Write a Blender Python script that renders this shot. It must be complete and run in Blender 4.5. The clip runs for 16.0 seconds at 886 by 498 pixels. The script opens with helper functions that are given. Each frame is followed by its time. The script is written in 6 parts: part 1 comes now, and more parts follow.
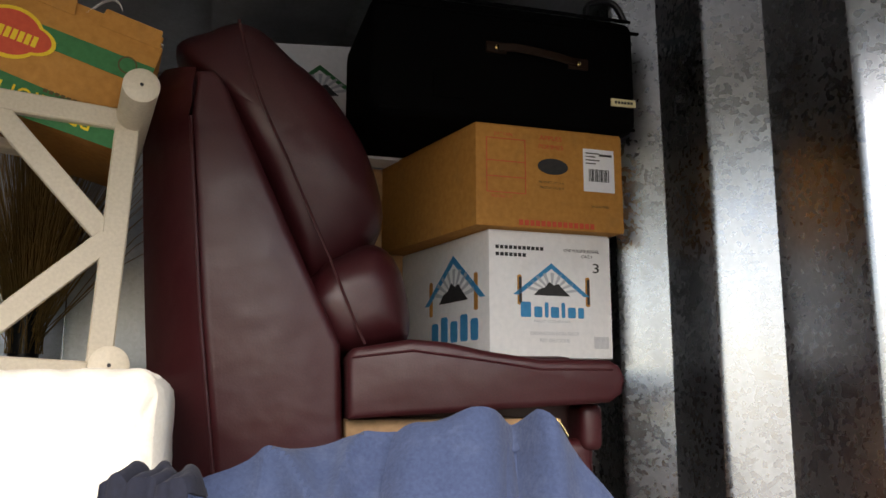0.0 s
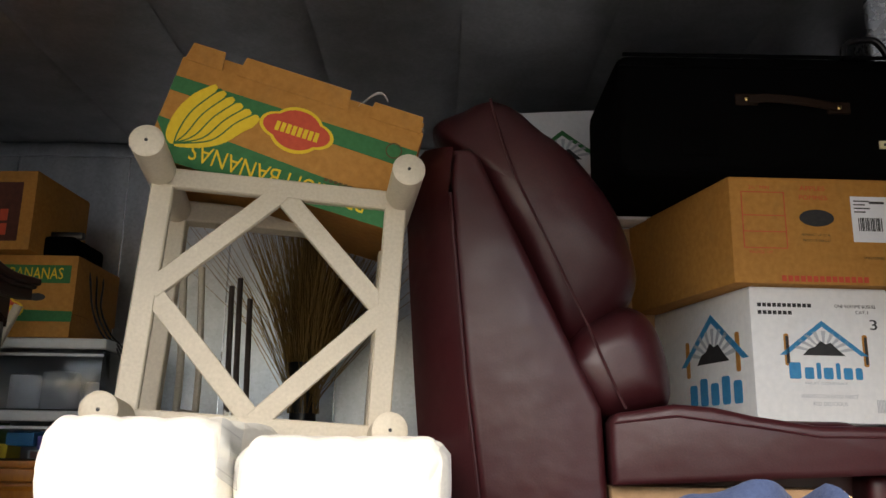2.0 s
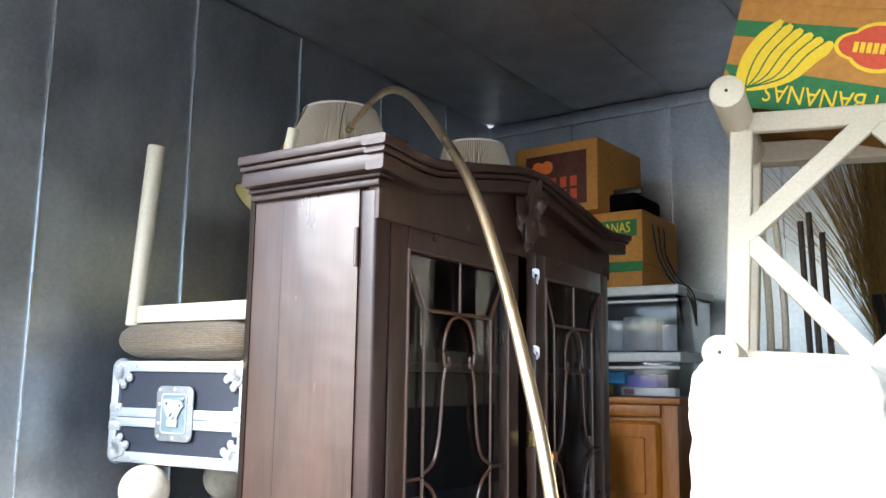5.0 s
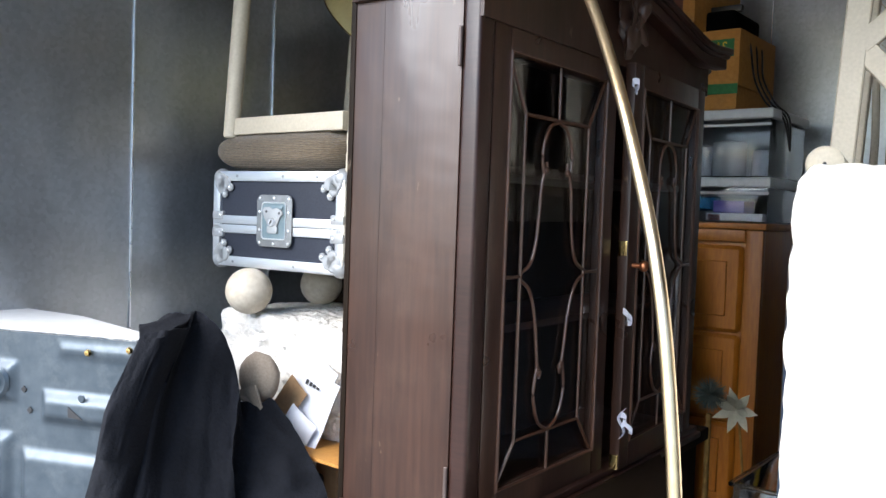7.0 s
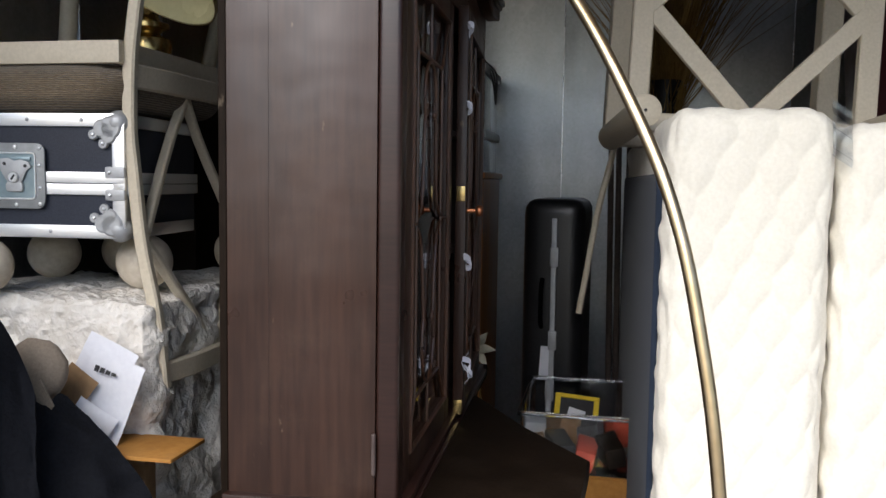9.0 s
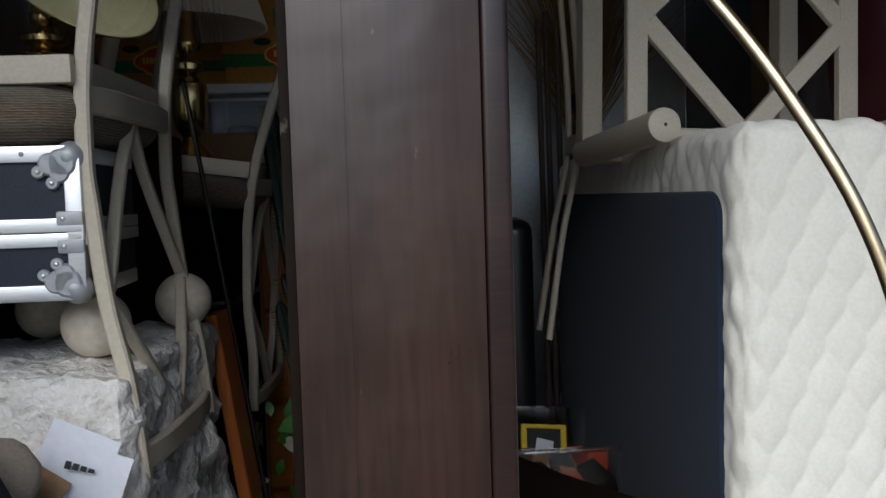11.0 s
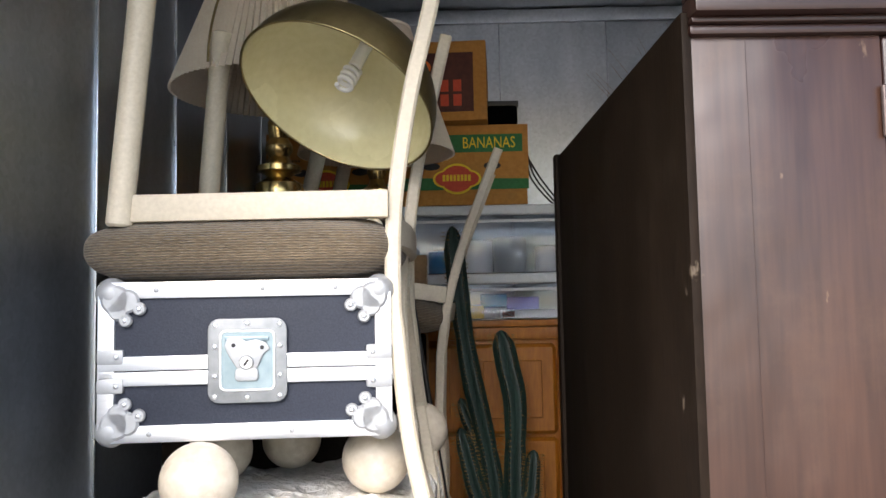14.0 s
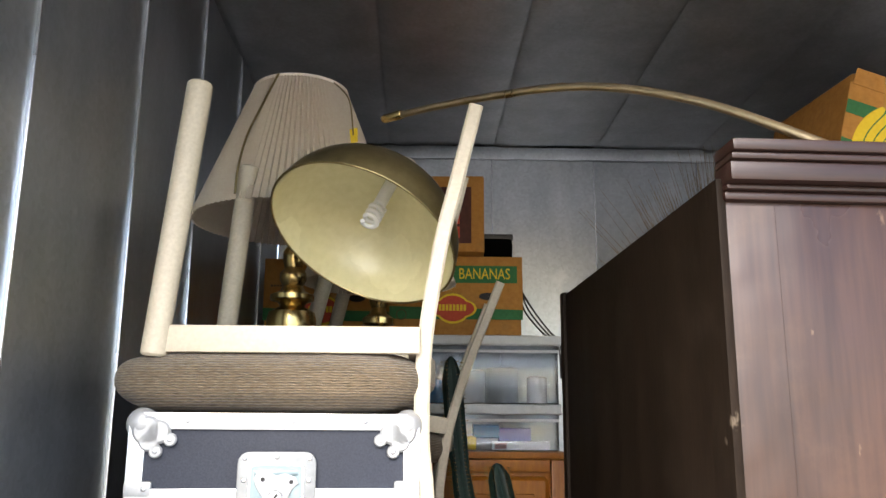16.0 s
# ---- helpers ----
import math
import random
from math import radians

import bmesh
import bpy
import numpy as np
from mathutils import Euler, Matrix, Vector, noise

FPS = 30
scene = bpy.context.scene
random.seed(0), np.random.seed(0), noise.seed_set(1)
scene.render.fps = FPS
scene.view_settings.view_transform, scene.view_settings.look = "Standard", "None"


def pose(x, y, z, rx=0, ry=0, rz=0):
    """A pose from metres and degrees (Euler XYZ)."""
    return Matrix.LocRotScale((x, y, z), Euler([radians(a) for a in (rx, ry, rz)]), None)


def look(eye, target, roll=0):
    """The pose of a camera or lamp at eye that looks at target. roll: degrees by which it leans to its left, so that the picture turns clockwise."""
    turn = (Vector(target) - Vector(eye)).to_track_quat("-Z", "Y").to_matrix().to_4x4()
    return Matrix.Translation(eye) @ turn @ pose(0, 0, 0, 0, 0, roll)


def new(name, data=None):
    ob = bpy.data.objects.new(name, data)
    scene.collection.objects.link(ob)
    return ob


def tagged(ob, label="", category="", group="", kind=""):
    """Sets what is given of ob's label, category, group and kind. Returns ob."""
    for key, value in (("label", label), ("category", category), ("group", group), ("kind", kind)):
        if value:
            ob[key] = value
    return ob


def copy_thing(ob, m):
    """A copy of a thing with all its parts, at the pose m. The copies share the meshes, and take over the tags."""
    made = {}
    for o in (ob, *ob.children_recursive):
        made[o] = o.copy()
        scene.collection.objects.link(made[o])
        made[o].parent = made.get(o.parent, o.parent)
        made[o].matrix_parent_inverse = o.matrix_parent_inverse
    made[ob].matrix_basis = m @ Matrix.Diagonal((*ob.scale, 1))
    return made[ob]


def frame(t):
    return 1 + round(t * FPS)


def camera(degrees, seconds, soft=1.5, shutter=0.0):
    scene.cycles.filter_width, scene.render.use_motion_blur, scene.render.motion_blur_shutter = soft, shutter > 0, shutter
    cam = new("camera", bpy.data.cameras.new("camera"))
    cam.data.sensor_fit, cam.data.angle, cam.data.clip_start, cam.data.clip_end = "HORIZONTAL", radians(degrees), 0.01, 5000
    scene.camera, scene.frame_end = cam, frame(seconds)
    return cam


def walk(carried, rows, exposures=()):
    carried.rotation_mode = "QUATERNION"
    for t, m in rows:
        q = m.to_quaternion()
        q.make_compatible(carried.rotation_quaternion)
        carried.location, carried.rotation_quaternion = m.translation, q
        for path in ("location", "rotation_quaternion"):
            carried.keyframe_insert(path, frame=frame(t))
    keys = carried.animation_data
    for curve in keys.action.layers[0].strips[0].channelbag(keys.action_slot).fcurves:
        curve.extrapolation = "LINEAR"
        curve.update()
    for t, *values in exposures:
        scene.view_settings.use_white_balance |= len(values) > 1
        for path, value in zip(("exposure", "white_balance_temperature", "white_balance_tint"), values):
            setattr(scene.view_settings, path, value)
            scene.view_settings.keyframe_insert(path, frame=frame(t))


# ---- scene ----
cam = camera(55.8, 16.0)
METRES, EYE, TILT, LEAN, TURN = 1.9, 1.42, 10.0, 0.0, -16.0
ROWS = [
    (0.0, 0.0, 0.0, 0.0, 0.0, 0.0, -0.0),
    (0.5, -0.0047, -0.0036, 0.003, 2.07, 0.48, 0.07),
    (1.0, -0.012, -0.0069, 0.0061, 5.13, 1.28, 0.41),
    (1.5, -0.017, -0.0123, 0.0075, 10.44, 3.29, 1.17),
    (2.0, -0.0219, -0.0229, 0.0142, 15.89, 3.87, 1.77),
    (2.5, -0.0251, -0.0397, 0.0181, 22.76, 3.99, 2.03),
    (3.0, -0.0275, -0.0548, 0.0229, 28.88, 3.99, 2.76),
    (3.5, -0.0424, -0.0669, 0.0244, 33.67, 4.46, 3.51),
    (4.0, -0.0584, -0.077, 0.0265, 39.39, 4.53, 4.68),
    (4.5, -0.0698, -0.0845, 0.0292, 45.91, 4.95, 6.17),
    (5.0, -0.0746, -0.0888, 0.029, 50.34, 2.3, 6.92),
    (7.5, -0.0939, -0.1434, -0.0034, 54.83, -9.89, 6.44),
    (8.0, -0.1782, -0.2004, -0.0018, 42.21, -11.08, 5.67),
    (8.5, -0.2526, -0.2467, 0.0046, 33.13, -13.14, 4.54),
    (11.0, -0.5454, -0.237, 0.016, 13.9, -13.26, 4.2),
    (11.5, -0.593, -0.2554, 0.0216, 15.85, -12.92, 5.18),
    (12.0, -0.6215, -0.2641, 0.0261, 18.22, -11.64, 4.43),
    (12.5, -0.6235, -0.263, 0.0329, 22.62, -8.5, 3.13),
    (13.0, -0.6299, -0.2624, 0.039, 24.17, -7.46, 2.61),
    (13.5, -0.6981, -0.2734, 0.0427, 22.3, -5.42, 3.67),
    (14.0, -0.7702, -0.2858, 0.0499, 16.49, -5.39, 4.02),
    (14.5, -0.7948, -0.3046, 0.0548, 13.68, -5.33, 2.72),
    (15.0, -0.812, -0.3219, 0.0617, 13.86, -2.93, 2.65),
    (15.5, -0.8163, -0.3251, 0.0676, 14.63, 1.15, 2.33),
    (16.0, -0.8185, -0.3253, 0.0701, 14.08, 2.69, 2.15),
]
EXPOSURES = [(0.0, 1.58, 7200, 15), (3.0, 2.07, 6900, 12), (5.0, 2.95, 6000, 8), (7.5, 1.8, 6100, 11), (8.7, 1.08, 6400, 13), (10.8, 0.2, 5900, 9), (11.5, 0.45, 6000, 11), (12.0, 1.3, 6100, 12), (12.5, 1.7, 6400, 13), (13.0, 2.0, 6500, 14), (14.0, 2.28, 6600, 14), (16.0, 2.7, 6900, 13)]
walk(cam, [(t, pose(0, 0, EYE, TILT, LEAN, TURN) @ pose(METRES * x, METRES * y, METRES * z, 90 + pitch, roll, yaw)) for t, x, y, z, yaw, pitch, roll in ROWS], exposures=EXPOSURES)

# ---- light ----
world = bpy.data.worlds.new("sky")
scene.world = world
world.use_nodes = True
wn = world.node_tree
sky = wn.nodes.new("ShaderNodeTexSky")
sky.sky_type, sky.sun_disc = "NISHITA", False
sky.sun_elevation, sky.sun_rotation = radians(43), radians(198)
wn.nodes["Background"].inputs[1].default_value = 0.1
wn.links.new(sky.outputs[0], wn.nodes["Background"].inputs[0])
sun_lamp = bpy.data.lights.new("sun", "SUN")
sun_lamp.energy, sun_lamp.angle, sun_lamp.color = 2.9, radians(60), (1.0, 0.96, 0.9)
new("sun", sun_lamp).matrix_world = look((-2.9, -5.4, 7.9), (-0.6, 1.6, 1.0))


# ---- materials ----
def material(name, a, b, rough=0.6, metal=0.0, large=2.0, fine=60.0, bump=0.1, stretch=(1, 1, 1), coat=0.0, spec=0.5, sheen=0.0, dirt=None, vary=0.0, depth=0.004):
    """Two colours mixed at two scales, with a fine relief. dirt: (colour, amount)."""
    m = bpy.data.materials.new(name)
    m.use_nodes = True
    n, l = m.node_tree.nodes, m.node_tree.links
    p = n["Principled BSDF"]
    co = n.new("ShaderNodeTexCoord")
    mp = n.new("ShaderNodeMapping")
    mp.inputs["Scale"].default_value = stretch
    l.new(co.outputs["Object"], mp.inputs[0])
    t1, t2 = n.new("ShaderNodeTexNoise"), n.new("ShaderNodeTexNoise")
    t1.inputs["Scale"].default_value, t1.inputs["Detail"].default_value = large, 6
    t2.inputs["Scale"].default_value, t2.inputs["Detail"].default_value = fine, 8
    for t in (t1, t2):
        l.new(mp.outputs[0], t.inputs["Vector"])
    add = n.new("ShaderNodeMath")
    add.operation = "ADD"
    l.new(t1.outputs[0], add.inputs[0]), l.new(t2.outputs[0], add.inputs[1])
    ramp = n.new("ShaderNodeValToRGB")
    ramp.color_ramp.elements[0].position, ramp.color_ramp.elements[1].position = 0.36, 0.66
    half = n.new("ShaderNodeMath")
    half.operation = "MULTIPLY"
    half.inputs[1].default_value = 0.5
    l.new(add.outputs[0], half.inputs[0]), l.new(half.outputs[0], ramp.inputs[0])
    ramp.color_ramp.elements[0].color, ramp.color_ramp.elements[1].color = (*a, 1), (*b, 1)
    out = ramp.outputs[0]
    if dirt:
        t3 = n.new("ShaderNodeTexNoise")
        t3.inputs["Scale"].default_value, t3.inputs["Detail"].default_value, t3.inputs["Roughness"].default_value = large * 3.1, 9, 0.75
        l.new(co.outputs["Object"], t3.inputs["Vector"])
        r3 = n.new("ShaderNodeValToRGB")
        r3.color_ramp.elements[0].position, r3.color_ramp.elements[1].position = 0.52, 0.72
        l.new(t3.outputs[0], r3.inputs[0])
        sc = n.new("ShaderNodeMath")
        sc.operation = "MULTIPLY"
        sc.inputs[1].default_value = dirt[1]
        l.new(r3.outputs[0], sc.inputs[0])
        mx = n.new("ShaderNodeMix")
        mx.data_type = "RGBA"
        mx.inputs[7].default_value = (*dirt[0], 1)
        l.new(sc.outputs[0], mx.inputs[0]), l.new(out, mx.inputs[6])
        out = mx.outputs[2]
    if vary:
        info, hs = n.new("ShaderNodeObjectInfo"), n.new("ShaderNodeHueSaturation")
        mr = n.new("ShaderNodeMapRange")
        mr.inputs[3].default_value, mr.inputs[4].default_value = 1 - vary, 1 + vary
        l.new(info.outputs["Random"], mr.inputs[0]), l.new(mr.outputs[0], hs.inputs["Value"]), l.new(out, hs.inputs["Color"])
        out = hs.outputs[0]
    l.new(out, p.inputs["Base Color"])
    rr = n.new("ShaderNodeMapRange")
    rr.inputs[3].default_value, rr.inputs[4].default_value = max(0.03, rough - 0.1), min(1, rough + 0.12)
    l.new(t1.outputs[0], rr.inputs[0]), l.new(rr.outputs[0], p.inputs["Roughness"])
    p.inputs["Metallic"].default_value = metal
    p.inputs["Specular IOR Level"].default_value = spec
    p.inputs["Coat Weight"].default_value = coat
    p.inputs["Coat Roughness"].default_value = 0.3
    p.inputs["Sheen Weight"].default_value = sheen
    if bump:
        bp = n.new("ShaderNodeBump")
        bp.inputs["Strength"].default_value, bp.inputs["Distance"].default_value = bump, depth
        l.new(t2.outputs[0], bp.inputs["Height"]), l.new(bp.outputs[0], p.inputs["Normal"])
    return m


def glass_material(name, tint=(1, 1, 1), rough=0.02):
    m = bpy.data.materials.new(name)
    m.use_nodes = True
    p = m.node_tree.nodes["Principled BSDF"]
    p.inputs["Base Color"].default_value = (*tint, 1)
    p.inputs["Transmission Weight"].default_value = 1.0
    p.inputs["Roughness"].default_value, p.inputs["IOR"].default_value = rough, 1.45
    return m


def spangle_material(name, a, b, rough, metal=0.92):
    """Galvanised sheet: crystal spangle, cloudy oxide and scratches."""
    m = material(name, a, b, rough, metal, 1.3, 9, 0.05, (1, 1, 0.35))
    n, l = m.node_tree.nodes, m.node_tree.links
    p = n["Principled BSDF"]
    co = n.new("ShaderNodeTexCoord")
    v = n.new("ShaderNodeTexVoronoi")
    v.inputs["Scale"].default_value = 95
    l.new(co.outputs["Object"], v.inputs["Vector"])
    w = n.new("ShaderNodeTexNoise")
    w.inputs["Scale"].default_value, w.inputs["Detail"].default_value, w.inputs["Roughness"].default_value = 5, 10, 0.7
    l.new(co.outputs["Object"], w.inputs["Vector"])
    mr = n.new("ShaderNodeMapRange")
    mr.inputs[3].default_value, mr.inputs[4].default_value = rough - 0.05, rough + 0.05
    l.new(v.outputs["Color"], mr.inputs[0])
    ad = n.new("ShaderNodeMath")
    ad.operation = "MULTIPLY_ADD"
    ad.inputs[1].default_value = 0.22
    l.new(w.outputs[0], ad.inputs[0]), l.new(mr.outputs[0], ad.inputs[2])
    l.new(ad.outputs[0], p.inputs["Roughness"])
    src = p.inputs["Base Color"].links[0].from_socket
    hs = n.new("ShaderNodeHueSaturation")
    m2 = n.new("ShaderNodeMapRange")
    m2.inputs[3].default_value, m2.inputs[4].default_value = 0.88, 1.08
    l.new(v.outputs["Color"], m2.inputs[0]), l.new(m2.outputs[0], hs.inputs["Value"]), l.new(src, hs.inputs["Color"]), l.new(hs.outputs[0], p.inputs["Base Color"])
    return m


def dusty(m, colour, amount, size):
    """Chalky hand smears and settled dust over a metal sheet."""
    n, l = m.node_tree.nodes, m.node_tree.links
    p = n["Principled BSDF"]
    co, t, r = n.new("ShaderNodeTexCoord"), n.new("ShaderNodeTexNoise"), n.new("ShaderNodeMapRange")
    t.inputs["Scale"].default_value, t.inputs["Detail"].default_value, t.inputs["Roughness"].default_value, t.inputs["Distortion"].default_value = size, 7, 0.62, 0.8
    l.new(co.outputs["Object"], t.inputs["Vector"]), l.new(t.outputs[0], r.inputs[0])
    r.inputs[1].default_value, r.inputs[2].default_value, r.inputs[3].default_value, r.inputs[4].default_value = 0.46, 0.8, 0.0, amount
    mx = n.new("ShaderNodeMix")
    mx.data_type = "RGBA"
    mx.inputs[7].default_value = (*colour, 1)
    l.new(r.outputs[0], mx.inputs[0]), l.new(p.inputs["Base Color"].links[0].from_socket, mx.inputs[6]), l.new(mx.outputs[2], p.inputs["Base Color"])
    me = n.new("ShaderNodeMath")
    me.operation = "MULTIPLY_ADD"
    me.inputs[1].default_value, me.inputs[2].default_value = -p.inputs["Metallic"].default_value, p.inputs["Metallic"].default_value
    l.new(r.outputs[0], me.inputs[0]), l.new(me.outputs[0], p.inputs["Metallic"])
    return m


def scuffed(m, colour, size, stretch, lo, hi, amount=0.8):
    """Sparse scratches and chips that show a paler ground."""
    n, l = m.node_tree.nodes, m.node_tree.links
    p = n["Principled BSDF"]
    co, mp, t, r, mx = n.new("ShaderNodeTexCoord"), n.new("ShaderNodeMapping"), n.new("ShaderNodeTexNoise"), n.new("ShaderNodeMapRange"), n.new("ShaderNodeMix")
    mp.inputs["Scale"].default_value, mp.inputs["Rotation"].default_value = stretch, (0.0, 0.3, 0.2)
    t.inputs["Scale"].default_value, t.inputs["Detail"].default_value, t.inputs["Roughness"].default_value = size, 5, 0.55
    r.inputs[1].default_value, r.inputs[2].default_value, r.inputs[3].default_value, r.inputs[4].default_value = lo, hi, 0.0, amount
    mx.data_type = "RGBA"
    mx.inputs[7].default_value = (*colour, 1)
    l.new(co.outputs["Object"], mp.inputs[0]), l.new(mp.outputs[0], t.inputs["Vector"]), l.new(t.outputs[0], r.inputs[0])
    l.new(r.outputs[0], mx.inputs[0]), l.new(p.inputs["Base Color"].links[0].from_socket, mx.inputs[6]), l.new(mx.outputs[2], p.inputs["Base Color"])
    return m


def clouded(m, size, lo, hi):
    """Uneven polish: broad cloudy changes of gloss."""
    n, l = m.node_tree.nodes, m.node_tree.links
    p = n["Principled BSDF"]
    co, t, r = n.new("ShaderNodeTexCoord"), n.new("ShaderNodeTexNoise"), n.new("ShaderNodeMapRange")
    t.inputs["Scale"].default_value, t.inputs["Detail"].default_value, t.inputs["Roughness"].default_value = size, 4, 0.5
    r.inputs[1].default_value, r.inputs[2].default_value, r.inputs[3].default_value, r.inputs[4].default_value = 0.32, 0.68, lo, hi
    l.new(co.outputs["Object"], t.inputs["Vector"]), l.new(t.outputs[0], r.inputs[0]), l.new(r.outputs[0], p.inputs["Roughness"])
    w, bp = n.new("ShaderNodeTexNoise"), n.new("ShaderNodeBump")
    w.inputs["Scale"].default_value, w.inputs["Detail"].default_value = size * 1.5, 2
    bp.inputs["Strength"].default_value, bp.inputs["Distance"].default_value = 0.22, 0.02
    l.new(co.outputs["Object"], w.inputs["Vector"]), l.new(w.outputs[0], bp.inputs["Height"])
    l.new(p.inputs["Normal"].links[0].from_socket, bp.inputs["Normal"]), l.new(bp.outputs[0], p.inputs["Normal"])
    return m


STEEL = spangle_material("galvanised_steel", (0.36, 0.39, 0.42), (0.52, 0.55, 0.58), 0.25)
CEIL = spangle_material("galvanised_ceiling", (0.4, 0.42, 0.44), (0.56, 0.58, 0.6), 0.34)
SEAM = material("bright_seam_metal", (0.7, 0.72, 0.75), (0.85, 0.87, 0.9), 0.25, 0.9, bump=0)
scuffed(dusty(STEEL, (0.4, 0.42, 0.43), 0.3, 2.6), (0.62, 0.64, 0.65), 9, (1, 1, 0.7), 0.64, 0.76, 0.45)
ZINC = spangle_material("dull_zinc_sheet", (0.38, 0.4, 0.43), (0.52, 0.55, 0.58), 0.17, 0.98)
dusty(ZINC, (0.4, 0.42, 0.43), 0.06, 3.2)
CONCRETE = material("concrete", (0.2, 0.19, 0.18), (0.3, 0.29, 0.27), 0.85, 0, 1.5, 40, 0.3, dirt=((0.12, 0.11, 0.1), 0.6))
WOOD = material("dark_mahogany", (0.018, 0.0078, 0.005), (0.046, 0.0212, 0.0132), 0.45, 0, 1.6, 18, 0.03, (6, 6, 0.4), spec=0.45, dirt=((0.064, 0.034, 0.019), 0.55))
WOOD_EDGE = material("mahogany_trim", (0.014, 0.0056, 0.004), (0.03, 0.012, 0.0085), 0.35, 0, 3, 40, 0.03, (0.6, 6, 6), coat=0.12, spec=0.35)
scuffed(clouded(WOOD, 5.0, 0.24, 0.48), (0.13, 0.085, 0.055), 34, (1, 1, 0.45), 0.715, 0.76)
# Plywood of the hutch; also the shade colour of the box stack under the lamps.
PLY = material("dark_plywood_and_shade", (0.006, 0.0036, 0.002), (0.013, 0.0078, 0.0046), 0.6, 0, 2.5, 40, 0.1, (4, 4, 0.6), spec=0.08, dirt=((0.04, 0.028, 0.02), 0.22))
scuffed(PLY, (0.09, 0.07, 0.05), 30, (1, 1, 0.5), 0.72, 0.76)
TRACERY = material("brown_wood_tracery", (0.035, 0.014, 0.007), (0.085, 0.036, 0.018), 0.35, 0, 4, 50, 0.05, coat=0.3)
HINGE = material("dull_bronze_hinge", (0.07, 0.05, 0.045), (0.12, 0.09, 0.08), 0.4, 0.4, 4, 60, 0.03)
PANE = glass_material("clear_glass")


def ribbed(m, scale, strength):
    """Woven ribs: rows of thread with an uneven run."""
    n, l = m.node_tree.nodes, m.node_tree.links
    p = n["Principled BSDF"]
    co, w, bp = n.new("ShaderNodeTexCoord"), n.new("ShaderNodeTexWave"), n.new("ShaderNodeBump")
    w.wave_type, w.bands_direction = "BANDS", "Z"
    w.inputs["Scale"].default_value, w.inputs["Distortion"].default_value, w.inputs["Detail"].default_value, w.inputs["Detail Scale"].default_value = scale, 2.2, 3, 1.6
    l.new(co.outputs["Object"], w.inputs["Vector"])
    bp.inputs["Strength"].default_value, bp.inputs["Distance"].default_value = strength, 0.004
    l.new(w.outputs[1], bp.inputs["Height"]), l.new(p.inputs["Normal"].links[0].from_socket, bp.inputs["Normal"]), l.new(bp.outputs[0], p.inputs["Normal"])
    # The same wave multiplies the colour: darker in the grooves, lighter on the ribs.
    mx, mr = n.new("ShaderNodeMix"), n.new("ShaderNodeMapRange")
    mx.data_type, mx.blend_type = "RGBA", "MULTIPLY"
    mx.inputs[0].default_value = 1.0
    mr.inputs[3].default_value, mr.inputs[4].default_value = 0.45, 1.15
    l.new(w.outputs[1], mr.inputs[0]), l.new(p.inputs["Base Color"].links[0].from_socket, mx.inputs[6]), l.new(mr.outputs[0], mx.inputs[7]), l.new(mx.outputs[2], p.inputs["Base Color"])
    return m


IVORY = material("speckled_ivory_paint", (0.49, 0.43, 0.325), (0.61, 0.54, 0.42), 0.5, 0, 3, 150, 0.06, dirt=((0.4, 0.34, 0.25), 0.25))
WEAVE = material("taupe_woven_fabric", (0.11, 0.08, 0.048), (0.27, 0.2, 0.125), 0.95, 0, 5, 160, 0.9, (0.5, 0.5, 2.2), sheen=0.2)
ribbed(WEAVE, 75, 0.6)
ALU = material("brushed_aluminium", (0.74, 0.75, 0.77), (0.86, 0.87, 0.88), 0.33, 0.85, 3, 90, 0.04, (0.3, 4, 4))
WELL = material("pale_blue_zinc", (0.19, 0.26, 0.29), (0.28, 0.35, 0.38), 0.35, 0.6, 6, 60, 0.05)
CHROME = material("zinc_hardware", (0.34, 0.35, 0.36), (0.45, 0.46, 0.47), 0.48, 0.4, 6, 60, 0.08, dirt=((0.3, 0.3, 0.3), 0.4))
DISH = material("dull_zinc_dish", (0.19, 0.2, 0.205), (0.27, 0.28, 0.285), 0.45, 0.5, 6, 60, 0.08)
VINYL = material("charcoal_vinyl", (0.018, 0.022, 0.034), (0.034, 0.039, 0.055), 0.6, 0, 4, 320, 0.12, spec=0.3)
STONE = material("rough_white_limestone", (0.68, 0.64, 0.57), (0.86, 0.83, 0.78), 0.9, 0, 6, 48, 0.7, dirt=((0.48, 0.4, 0.31), 0.45), depth=0.022)
BALL = material("travertine_ball", (0.52, 0.44, 0.33), (0.72, 0.65, 0.54), 0.45, 0, 7, 50, 0.1, dirt=((0.38, 0.3, 0.21), 0.4))
SATIN_BRASS = material("satin_brass_tube", (0.56, 0.42, 0.24), (0.72, 0.56, 0.35), 0.3, 1.0, 4, 40, 0.02)
BRASS = material("brass", (0.5, 0.35, 0.13), (0.68, 0.5, 0.22), 0.22, 1.0, 4, 40, 0.03, dirt=((0.25, 0.16, 0.06), 0.4))
AGED_BRASS = material("antique_brass", (0.23, 0.18, 0.08), (0.34, 0.27, 0.13), 0.35, 0.9, 4, 40, 0.03)
CREAM = material("cream_enamel", (0.7, 0.64, 0.36), (0.79, 0.73, 0.45), 0.25, 0, 4, 60, 0.02, coat=0.3)
PLEAT = material("ivory_pleated_fabric", (0.84, 0.75, 0.63), (0.91, 0.84, 0.73), 0.9, 0, 3, 120, 0.2)
CARD = material("brown_cardboard", (0.38, 0.165, 0.028), (0.5, 0.24, 0.052), 0.8, 0, 3, 70, 0.12, dirt=((0.26, 0.14, 0.05), 0.4))
